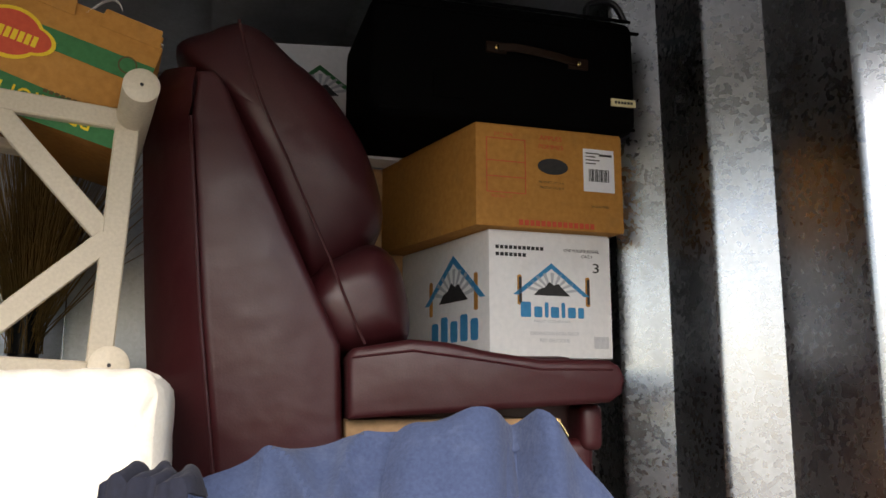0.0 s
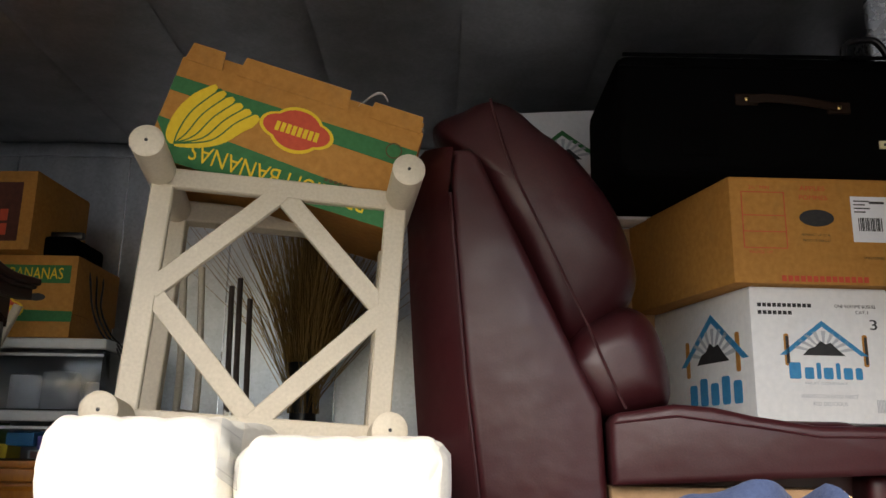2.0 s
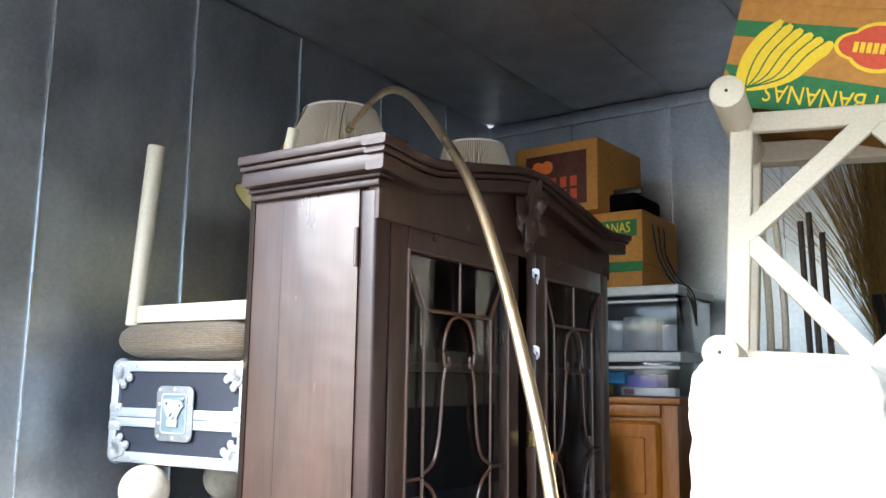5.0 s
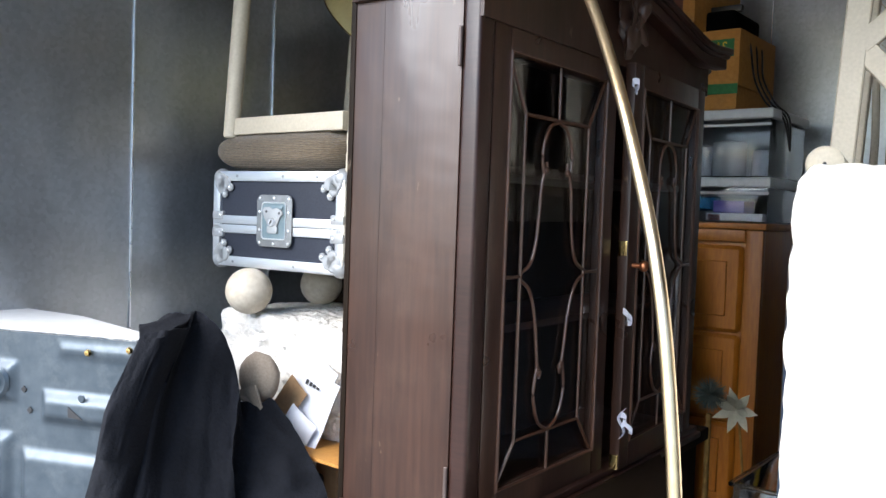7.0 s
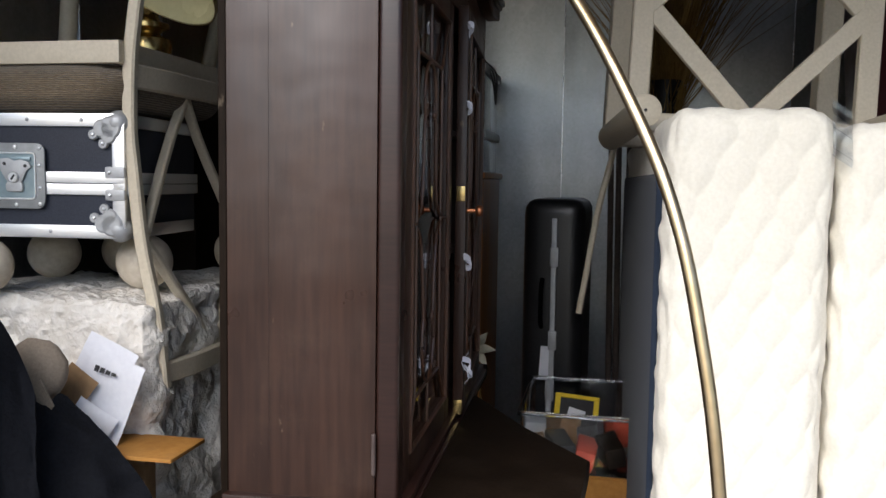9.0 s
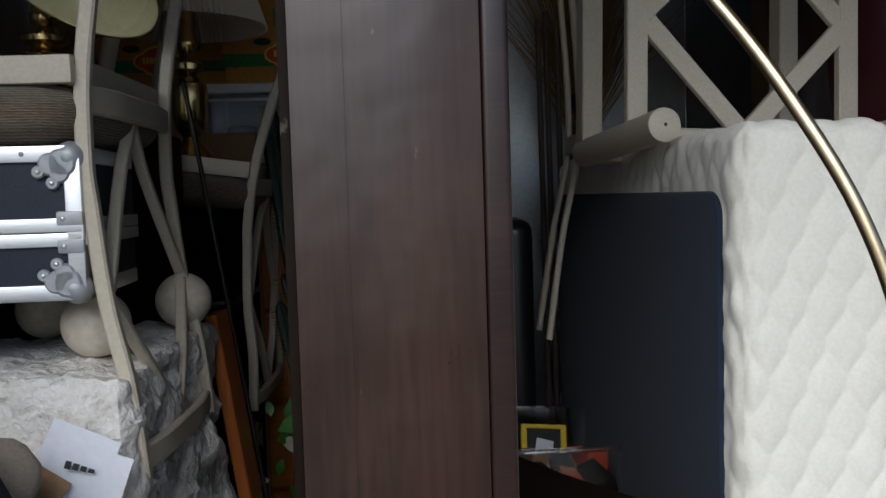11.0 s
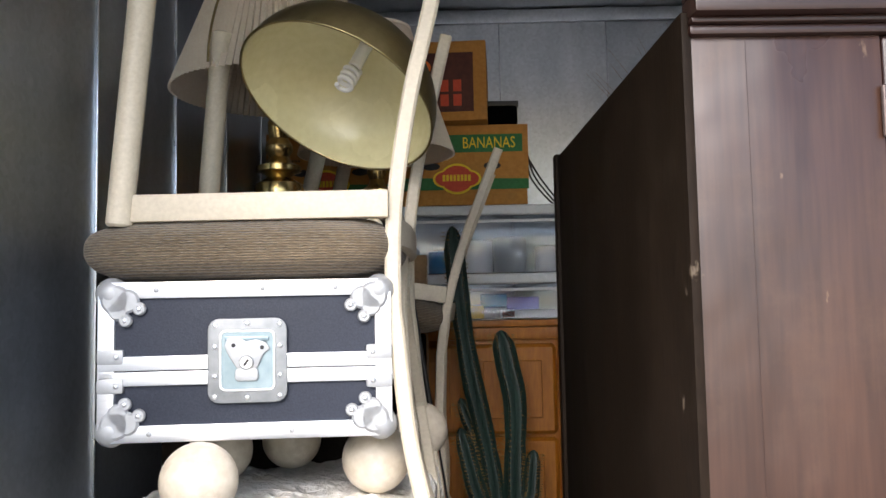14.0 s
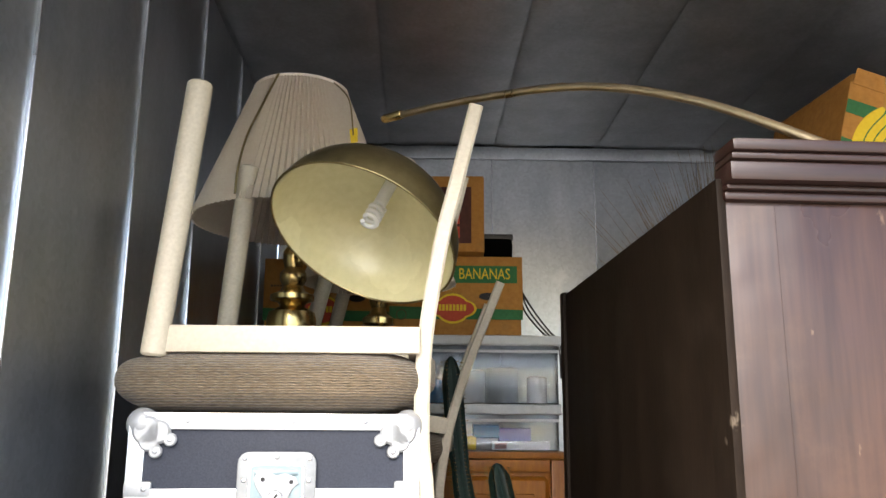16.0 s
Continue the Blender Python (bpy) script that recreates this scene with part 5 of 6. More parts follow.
for y in (0.06, 0.22):
    part("back_post", sweep(curve([(0.0 - 0.02 * y, y, 0.06), (0.04, y, 0.33), (0.09, y, 0.6), (0.075, y, 0.98)], 6), bar(0.016, 0.018, 0.004), up=(0, 1, 0)), IVORY, loose_back)
part("back_rail", span(0.078, 0.098, 0.06, 0.22, 0.549, 0.595, 0.004), IVORY, loose_back)
part("side_rail", span(0.094, 0.25, 0.12, 0.145, 0.549, 0.58, 0.004), IVORY, loose_back)
# Coloured near black to stand in for the shade below the flight case.
plinth = carton("cardboard_box", (-1.98, 1.69, 0), 0, 0.44, 0.46, 1.548, "box stack under the lamps, coloured near black as shade", PLY)
plinth2 = carton("cardboard_box", (-1.93, 2.64, 0), 0, 0.55, 0.09, 1.6, "narrow dark carton standing behind the trunk", CARD_DARK)


# ---- lamps ----
def table_lamp(at, r0, r1, h, z_shade, label, foot, tall=1.0):
    ob = thing("table_lamp", at, label, "lamp", "brass table lamps")
    prof = [(0.001, 0), (0.075, 0.0), (0.08, 0.012), (0.055, 0.03), (0.03, 0.045), (0.022, 0.06), (0.04, 0.075), (0.046, 0.1), (0.05, 0.15), (0.046, 0.17), (0.024, 0.185), (0.03, 0.195), (0.044, 0.2), (0.044, 0.212), (0.026, 0.222), (0.02, 0.235), (0.027, 0.25), (0.027, 0.265), (0.018, 0.28), (0.022, 0.3), (0.022, 0.32), (0.012, 0.34), (0.01, z_shade + 0.1), (0.001, z_shade + 0.1)]
    part("base", lathe([(r * foot, z * tall if z < 0.341 else z) for r, z in prof], 32), BRASS, ob, "turned polished brass base")
    n = 184
    bm = lathe([(r1, z_shade), (r1 - (r1 - r0) * 0.5, z_shade + h * 0.5), (r0, z_shade + h)], n, wobble=lambda i: 0.022 * (1 if i % 2 else -1))
    bmesh.ops.solidify(bm, geom=list(bm.faces), thickness=0.001)
    sh = part("shade", bm, PLEAT, ob, "ivory pleated fabric shade")
    for r, z in ((r0, z_shade + h),):
        part("shade_trim", sweep([(r * 1.01 * math.cos(a), r * 1.01 * math.sin(a), z) for a in [2 * math.pi * i / 48 for i in range(48)]], bar(0.004, 0.008, 0.001), closed=True), PLEAT, sh)
    part("harp", stroke([(0.02, 0, z_shade + 0.08), (0.05, 0, z_shade + h * 0.6), (0.0, 0, z_shade + h + 0.01), (-0.05, 0, z_shade + h * 0.6), (-0.02, 0, z_shade + 0.08)], 0.002), BRASS, ob)
    for k in range(3):
        a = 2.1 * k
        part("spider", rod((0, 0, z_shade + h), (r0 * math.cos(a), r0 * math.sin(a), z_shade + h), 0.0018, n=8), BRASS, ob)
    part("finial", ball(0.01, (0, 0, z_shade + h + 0.016), (1, 1, 1.3), sub=2), BRASS, ob)
    return ob


lamp1 = table_lamp((-1.975, 1.845, 1.556), 0.117, 0.249, 0.347, 0.39, "brass table lamp with a tall ivory pleated shade", 1.2)
part("cord", stroke([(-0.04, -0.112, 0.741), (-0.07, -0.15, 0.64), (-0.092, -0.19, 0.55), (-0.1, -0.225, 0.46), (-0.1, -0.238, 0.4)], 0.0028), AGED_BRASS, lamp1, "dangling thin brown cord")
part("paper_tag", plate([(0.0, 0), (0.016, 0.005), (0.014, 0.04), (-0.004, 0.035)], 0.001, Matrix.Translation((0.145, -0.165, 0.545))), YELLOW_INK, lamp1, "small orange paper tag")
part("cord", stroke([(0.09, -0.075, 0.737), (0.135, -0.14, 0.665), (0.15, -0.17, 0.565)], 0.002), AGED_BRASS, lamp1)
lamp2 = table_lamp((-1.79, 2.37, 1.486), 0.108, 0.232, 0.385, 0.404, "brass table lamp with a pleated shade", 1.1, 1.4)

arc_lamp = thing("arc_floor_lamp", (-0.54, 0.66, 0), "brass arc floor lamp, its long arm bare at the tip", "lamp")
ARM = [(-1.755, 1.64, 2.147), (-1.601, 1.516, 2.138), (-1.383, 1.34, 2.104), (-1.217, 1.206, 2.032), (-1.062, 1.082, 1.918), (-0.874, 0.93, 1.745), (-0.765, 0.843, 1.59), (-0.685, 0.778, 1.437), (-0.638, 0.741, 1.32), (-0.607, 0.717, 1.19), (-0.578, 0.692, 0.99), (-0.55, 0.67, 0.6), (-0.54, 0.66, 0.03)]
part("arm", sweep(curve([(x + 0.54, y - 0.66, z) for x, y, z in ARM], 8), circle(0.0083, 14)), SATIN_BRASS, arc_lamp, "curved brass tube")
part("end_collar", rod((-1.212, 0.978, 2.147), (-1.17, 0.944, 2.146), 0.0105, n=14), BRASS, arc_lamp)
part("foot", lathe([(0.001, 0.03), (0.02, 0.032), (0.13, 0.026), (0.14, 0.015), (0.14, 0), (0.001, 0)], 36), BRASS, arc_lamp)

dome = thing("dome_lampshade", (-1.81, 1.575, 1.85), "antique brass dome lampshade, cream inside, with a spiral bulb", "lampshade")
axis = Vector((0.33, 0.42, 0.8)).normalized()
dome.matrix_basis = Matrix.Translation((-1.786, 1.475, 1.829)) @ Vector((0, 0, 1)).rotation_difference(axis).to_matrix().to_4x4()
R, DEEP = 0.2, 0.174
prof = [(R * math.cos(a), DEEP * math.sin(a)) for a in [radians(90) * i / 22 for i in range(22)]] + [(0.001, DEEP)]
part("outside", lathe(prof, 64), AGED_BRASS, dome, "olive-gold metal outside")
part("inside", lathe([(r * 0.985, z * 0.985 - 0.0) for r, z in prof], 64), CREAM, dome, "glossy cream inside")
part("rim", sweep([(R * math.cos(a), R * math.sin(a), 0) for a in [2 * math.pi * i / 64 for i in range(64)]], circle(0.0025, 8), closed=True), AGED_BRASS, dome)
bm = rod((0, 0, 0.17), (0, 0, 0.192), 0.02)
ball(0.013, (0, 0, 0.202), sub=2, bm=bm)
part("finial", bm, BRASS, dome)
part("socket", rod((0, 0, 0.172), (0, 0, 0.092), 0.014), WHITE_PLASTIC, dome)
part("bulb", sweep([(0.015 * math.cos(a), 0.015 * math.sin(a), 0.09 - 0.0022 * a) for a in [0.35 * i for i in range(64)]], circle(0.005, 8)), WHITE_PLASTIC, dome, "white spiral bulb")


# ---- back of the unit: oak dresser, bins and cartons ----
dresser = thing("oak_dresser", (-1.53, 2.7, 0), "honey oak dresser with raised drawer fronts", "dresser")
part("body", span(-0.36, 0.36, 0.0, 0.46, 0, 1.36, 0.005), OAK, dresser)
part("top", span(-0.375, 0.372, -0.015, 0.47, 1.36, 1.383, 0.006), OAK, dresser)
for k in range(4):
    z = 0.08 + 0.308 * k
    for x0, x1 in ((-0.34, -0.005), (0.005, 0.3)):
        dr = part("drawer", box((x1 - x0, 0.03, 0.3), ((x0 + x1) / 2, -0.012, z + 0.15), 0.022, seg=1), OAK, dresser)
        part("drawer_panel", box((x1 - x0 - 0.1, 0.008, 0.19), ((x0 + x1) / 2, -0.029, z + 0.15), 0.003, seg=1), OAK, dr)
part("corner_board", span(0.308, 0.368, -0.03, -0.001, 0.0, 1.358, 0.006), OAK, dresser)
part("top_rail", span(-0.355, 0.306, -0.028, -0.001, 1.318, 1.358, 0.006), OAK, dresser)


def bin_(at, w, d, h, label):
    ob = thing("storage_bin", at, label, "storage bin", "storage bins")
    for a in ((-w / 2, w / 2, 0.01, 0.013), (-w / 2, w / 2, d - 0.013, d - 0.01), (-w / 2, -w / 2 + 0.003, 0.014, d - 0.014), (w / 2 - 0.003, w / 2, 0.014, d - 0.014)):
        part("tub_wall", span(*a, 0.004, h - 0.035, 0.001), CLEAR_PLASTIC, ob, "clear plastic wall").visible_shadow = False
    part("tub_floor", span(-w / 2, w / 2, 0.01, d - 0.01, 0, 0.003, 0), CLEAR_PLASTIC, ob).visible_shadow = False
    part("lid", span(-w / 2 - 0.012, w / 2 + 0.012, -0.006, d + 0.006, h - 0.035, h, 0.008, seg=3), GREY_PLASTIC, ob, "grey-white snap lid")
    part("rib", span(-w / 2 - 0.004, w / 2 + 0.004, 0.002, 0.008, h - 0.06, h - 0.05, 0.002), GREY_PLASTIC, ob)
    return ob


low = bin_((-1.53, 2.74, 1.384), 0.7, 0.38, 0.157, "clear plastic bin of bright packets with a grey lid")
for x, w, z, h, m_ in ((0.2, 0.11, 0.035, 0.04, PURPLE_INK), (0.1, 0.09, 0.045, 0.04, BLUE_INK), (-0.03, 0.1, 0.006, 0.1, LEAF), (0.03, 0.07, 0.005, 0.045, YELLOW_INK), (0.22, 0.2, 0.004, 0.03, PAPER), (0.15, 0.05, 0.006, 0.027, RED_INK), (-0.2, 0.15, 0.01, 0.06, PURPLE_INK)):
    part("packet", box((w, 0.08, h), (x, 0.06 + 0.02 * (x > 0.14), z + h / 2), 0.004), m_, low)
up = bin_((-1.53, 2.73, 1.542), 0.7, 0.4, 0.235, "clear plastic bin of bottles and jars with a grey lid")
for x, r, h, m_ in ((0.28, 0.035, 0.1, PAPER), (0.16, 0.055, 0.13, GREY_INK), (0.05, 0.05, 0.12, PAPER), (-0.08, 0.04, 0.09, BLUE_INK), (-0.2, 0.05, 0.1, GREY_INK)):
    part("jar", rod((x, 0.12, 0.004), (x, 0.12, h), r, n=20), m_, up)

ban = banana_box((-1.535, 2.745, 1.779), 0, 0, 0.46, 0.36, 0.275, "upright cardboard banana box with green band")
left_ban = banana_box((-2.0, 2.82, 1.779), 0, 0, 0.44, 0.36, 0.275, "cardboard banana box in the dark corner")
left_stack = carton("cardboard_box", (-2.02, 2.8, 0), 0, 0.3, 0.4, 1.778, "tall dull cardboard box in the corner", CARD_DARK)
book = carton("orange_box", (-1.62, 2.68, 2.062), -3, 0.36, 0.38, 0.272, "upside-down cardboard orange crate with dark fruit picture", CARD)
printed(book, "picture", patch(-0.13, 0.135, 0.03, 0.235, -0.001), material("maroon_print", (0.05, 0.012, 0.008), (0.11, 0.03, 0.018), 0.7, 0, 6, 40, 0.03))
for x in (-0.075, -0.035):
    printed(book, "orange_fruit", plate([(x + 0.026 * math.cos(a), 0.185 + 0.026 * math.sin(a)) for a in [2 * math.pi * i / 20 for i in range(20)]], 0.001, Matrix.Translation((0, -0.0018 - 0.0004 * (x > -0.05), 0))), ORANGE_INK)
bm = bmesh.new()
for i in range(5):
    for z in (0.05, 0.1):
        plate([(-0.11 + 0.044 * i, z), (-0.082 + 0.044 * i, z), (-0.082 + 0.044 * i, z + 0.04), (-0.11 + 0.044 * i, z + 0.04)], 0.0008, Matrix.Translation((0, -0.0018, 0)), bm)
printed(book, "print_bars", bm, RED_INK)
black_bit = thing("cable_bag", (-1.385, 2.76, 2.058), "black bag of cables beside the crate", "bag")
part("bag", box((0.11, 0.26, 0.075), (0, 0.13, 0.038), 0.018, seg=3), BLACK, black_bit)
part("strap", span(-0.06, 0.062, 0.04, 0.07, 0.075, 0.1, 0.006), GLOSS_BLACK, black_bit)
for k in range(3):
    part("cable", stroke([(0.045, 0.1 + 0.05 * k, 0.03), (0.085, 0.08 + 0.06 * k, -0.04), (0.1 + 0.015 * k, 0.1, -0.16), (0.16 + 0.015 * k, 0.06, -0.255), (0.22 + 0.01 * k, 0.06, -0.31), (0.235, 0.1, -0.42)], 0.0035), GLOSS_BLACK, black_bit)

vase = thing("grass_vase", (-0.53, 2.86, 0), "tall bundle of dried broom grass in a dark vase", "plant")
part("vase", lathe([(0.001, 0), (0.11, 0), (0.13, 0.3), (0.1, 0.9), (0.05, 1.4), (0.042, 1.62), (0.06, 1.72), (0.055, 1.72), (0.036, 1.6), (0.001, 1.5)], 32), GLOSS_BLACK, vase)
rng = random.Random(4)
bm = bmesh.new()
for i in range(760):
    a, s = rng.random() * 6.283, abs(rng.gauss(0, 0.3))
    hh = rng.uniform(0.42, 0.95) * (1 - 0.2 * s)
    top = Vector((math.cos(a) * s * hh * 1.1, math.sin(a) * s * hh * 0.6, 1.62 + hh * (1 - 0.25 * s)))
    base = Vector((rng.gauss(0, 0.018), rng.gauss(0, 0.018), 1.55))
    midp = base.lerp(top, 0.5) + Vector((-math.cos(a) * 0.03 * s, 0, 0.04))
    sweep([base, midp, top], circle(0.0016, 3), bm, scales=[1.2, 1, 0.3])
tagged(part("grass", bm, STRAW, vase, "dried straw stalks"), kind="stuff")
for dx, ztop in ((-0.17, 1.955), (-0.135, 1.89), (-0.195, 1.93)):
    st = thing("wooden_stick", (-0.53 + dx, 2.56, 0), "thin dark stick leaning upright", "stick", "sticks")
    part("stick", rod((0.03, 0.1, 0), (0, 0, ztop), 0.011, 0.009, n=10), material("dark_stick", (0.05, 0.035, 0.03), (0.09, 0.065, 0.05), 0.7), st)


# ---- alcove between stone and hutch ----
cactus = thing("cactus", (-1.45, 2.42, 0), "dark green columnar cactus with several arms", "plant")


def cactus_arm(line, r):
    """A ribbed stem along the line, rounded at its tip, with rows of spiny tufts."""
    ribs = 6
    ring = [(r * (1 + 0.17 * math.cos(ribs * t)) * math.cos(t), r * (1 + 0.17 * math.cos(ribs * t)) * math.sin(t)) for t in [2 * math.pi * i / 36 for i in range(36)]]
    pts = curve(line, 10)
    n = len(pts)
    rows = [(0.8 + 0.2 * abs(math.sin(i * 0.13)) ** 0.5) * min(1, max(0.12, ((n - 1 - i) / 5) ** 0.5)) for i in range(n)]
    c = part("stem", sweep(pts, ring, scales=rows, up=(0, 1, 0)), CACTUS, cactus)
    bm = bmesh.new()
    g = random.Random(int(r * 1e5) + int(pts[-1].z * 100))
    length = sum((b - a).length for a, b in zip(pts, pts[1:]))
    steps = int(length / 0.016)
    for i in range(steps):
        q = i / steps * (n - 2)
        p = pts[int(q)].lerp(pts[int(q) + 1], q % 1)
        for k in range(ribs):
            a = 2 * math.pi * (k + 0.02) / ribs
            d = Vector((math.cos(a), math.sin(a), 0))
            for _ in range(2):
                e = d + Vector((g.uniform(-0.5, 0.5), g.uniform(-0.5, 0.5), g.uniform(-0.3, 0.6)))
                sweep([p + d * r * 0.98, p + d * r * 0.98 + e * 0.01], circle(0.0015, 3), bm, scales=[1, 0.4])
    tagged(part("spine_tuft", bm, STRAW, c), kind="stuff")


cactus_arm([(0.0, 0.0, 0.3), (0.0, 0.0, 0.75), (-0.012, 0.0, 0.93), (-0.04, 0.0, 1.086), (-0.068, 0.0, 1.219), (-0.089, 0.0, 1.361), (-0.105, 0.0, 1.513), (-0.117, 0.0, 1.675)], 0.027)
cactus_arm([(0.05, 0.0, 0.3), (0.05, 0.0, 0.7), (0.056, 0.0, 0.93), (0.061, 0.0, 1.135), (0.041, 0.0, 1.252), (0.022, 0.0, 1.355)], 0.031)
cactus_arm([(-0.02, -0.04, 0.3), (-0.045, -0.04, 0.8), (-0.07, -0.04, 0.923), (-0.105, -0.03, 1.07)], 0.026)
cactus_arm([(0.08, -0.02, 0.3), (0.09, -0.02, 0.8), (0.1, -0.02, 0.888), (0.112, -0.02, 1.0)], 0.024)
cactus_arm([(-0.01, 0.04, 0.3), (-0.02, 0.04, 0.8), (-0.045, 0.04, 0.988), (-0.103, 0.04, 1.15)], 0.025)
part("pot", lathe([(0.001, 0), (0.11, 0), (0.14, 0.26), (0.155, 0.27), (0.155, 0.31), (0.14, 0.31), (0.001, 0.3)], 28), CARD_DARK, cactus)
leaves = thing("leafy_plant", (-1.62, 2.2, 0), "low green leafy plant at the foot of the cactus", "plant")
part("stem", rod((0, 0, 0), (0.02, 0, 0.75), 0.006), STRAW, leaves)
for i in range(26):
    g = random.Random(i)
    p = Vector((g.uniform(-0.1, 0.14), g.uniform(-0.08, 0.08), g.uniform(0.55, 0.84)))
    q = Euler((g.uniform(0, 6), g.uniform(0, 6), g.uniform(0, 6))).to_matrix()
    s = g.uniform(0.02, 0.04)
    part("leaf", sheet(lambda u, v: p + q @ Vector(((u - 0.5) * 2.2 * s, (v - 0.5) * 1.3 * s * math.sin(math.pi * max(0.03, min(0.97, u))), 0.2 * s * math.sin(math.pi * u))), 6, 2), LEAF if i % 9 else PALE_LEAF, leaves)
board = thing("orange_board", (-1.55, 1.91, 0), "orange stained board leaning upright", "board")
part("plank", sweep([(0.08, -0.01, 0), (-0.08, 0.005, 1.105)], bar(0.03, 0.12, 0.003), up=(0, 1, 0)), ORANGE_WOOD, board)
pole = thing("thin_pole", (-1.5, 2.0, 0), "thin dark metal pole leaning upright", "pole")
part("pole", rod((0.05, 0, 0), (-0.205, 0, 1.68), 0.006), GLOSS_BLACK, pole)


# ---- gap between hutch and mattress ----
hard = thing("instrument_case", (-0.885, 2.3, 0), "black hard-shell instrument case standing upright", "case", turn=-3)
part("shell", box((0.19, 0.36, 1.3), (0, 0.18, 0.65), 0.05, seg=4), GLOSS_BLACK, hard)
part("seam", span(-0.004, 0.012, -0.008, 0.0, 0.06, 1.24, 0.003), CHROME, hard, "metal closing band")
for z in (0.86, 1.12, 0.7):
    part("latch", box((0.026, 0.012, 0.06), (0.006, -0.01, z), 0.004), CHROME, hard, "steel latch")
part("handle", stroke([(-0.03, -0.004, 0.9), (-0.03, -0.03, 0.93), (-0.03, -0.03, 1.02), (-0.03, -0.004, 1.05)], 0.007), BLACK, hard)
printed(hard, "sticker", plate([(-0.035, 0.73), (0.0, 0.735), (0.006, 0.84), (-0.03, 0.84)], 0.001, Matrix.Translation((0, -0.0035, 0))), PAPER, "torn white sticker")
under_tote = carton("cardboard_box", (-0.79, 1.825, 0), 0, 0.29, 0.42, 0.595, "open brown cardboard box below the tote", CARD)
tote = thing("plastic_tote", (-0.785, 1.835, 0.603), "clear plastic tote with yellow-framed packets", "tote")
for a in ((-0.14, 0.14, 0, 0.003, 0, 0.15), (-0.14, 0.14, 0.397, 0.4, 0, 0.15), (-0.14, -0.137, 0.003, 0.397, 0, 0.15), (0.137, 0.14, 0.003, 0.397, 0, 0.15), (-0.14, 0.14, 0, 0.4, -0.003, 0)):
    part("tub_floor" if a[5] == 0 else "tub_wall", span(*a, 0.001), CLEAR_PLASTIC, tote).visible_shadow = False
part("rim", sweep([(-0.145, -0.005, 0.15), (0.145, -0.005, 0.15), (0.145, 0.405, 0.15), (-0.145, 0.405, 0.15)], bar(0.012, 0.012), closed=True), CLEAR_PLASTIC, tote)
tip = Euler((radians(-24), 0.1, 0.1)).to_matrix().to_4x4()
for a in ((0.13, 0.02, 0.012, 0, -0.042), (0.13, 0.02, 0.012, 0, 0.042), (0.016, 0.02, 0.075, -0.057, 0), (0.016, 0.02, 0.075, 0.057, 0)):
    at = Vector((-0.01, 0.32, 0.075)) + tip.to_3x3() @ Vector((a[3], 0, a[4]))
    part("yellow_edge", box(a[:3], tuple(at), 0.003, tip), YELLOW_INK, tote, "yellow edge of a card packet")
part("card", box((0.1, 0.014, 0.074), (-0.01, 0.324, 0.075), 0.002, tip), BLACK_INK, tote)
part("scrap", box((0.05, 0.004, 0.035), (-0.01, 0.3, 0.07), 0.001, Euler((radians(-25), 0.3, 0.1)).to_matrix().to_4x4()), PAPER, tote)
for i in range(8):
    part("packet", box((0.05, 0.12, 0.05), (-0.1 + 0.062 * (i % 4), 0.08 + 0.17 * (i // 4), 0.028 + 0.012 * (i % 2)), 0.006, Euler((0, 0.2 * (i % 3 - 1), 0.3 * (i % 2))).to_matrix().to_4x4()), (CARD_DARK, BLACK_INK, RED_INK, PLY, GREY_INK)[i % 5], tote)
flower = thing("dried_flower", (-1.15, 2.48, 0), "pale dried flower with broad petals on a stem", "plant")
part("stem", stroke([(0.05, 0, 0), (0.03, 0, 0.5), (0.0, 0, 0.79)], 0.004), STRAW, flower)
for i in range(11):
    a, far = 6.283 * i / 7, 0.075 - 0.018 * (i > 6)
    wide = lambda u: 0.03 * math.sin(math.pi * max(0.04, min(0.99, u)) ** 0.8)
    part("petal", sheet(lambda u, v: (far * u * math.cos(a) - (v - 0.5) * wide(u) * math.sin(a), -0.012 - (0.03 + 0.03 * (i > 6)) * u + 0.01 * (v - 0.5) ** 2, 0.79 + far * u * math.sin(a) + (v - 0.5) * wide(u) * math.cos(a)), 8, 2, 0.0006), PALE_LEAF, flower)


# ---- front corner: grey body panel, coat, cap and papers ----
panel = thing("car_body_panel", (-1.705, 0.735, 0), "dusty grey steel car bonnet standing on its edge", "car part", turn=204)


def pressed(u, v):
    """Stamped inner skin: recesses with rounded edges."""
    x, z = 0.6 * u, 1.11 * v
    d = 0.0
    for x0, x1, z0, z1, h in ((0.008, 0.215, 1.055, 1.1, 0.007), (0.02, 0.25, 0.92, 0.995, 0.0165), (0.3, 0.6, 0.955, 1.05, 0.014), (0.06, 0.3, 0.6, 0.87, 0.012), (0.31, 0.6, 0.5, 0.9, 0.012)):
        e = min(x - x0, x1 - x, z - z0, z1 - z)
        t = max(0, min(1, e / 0.026))
        d += h * t * t * (3 - 2 * t)
    return (x, -d, z)


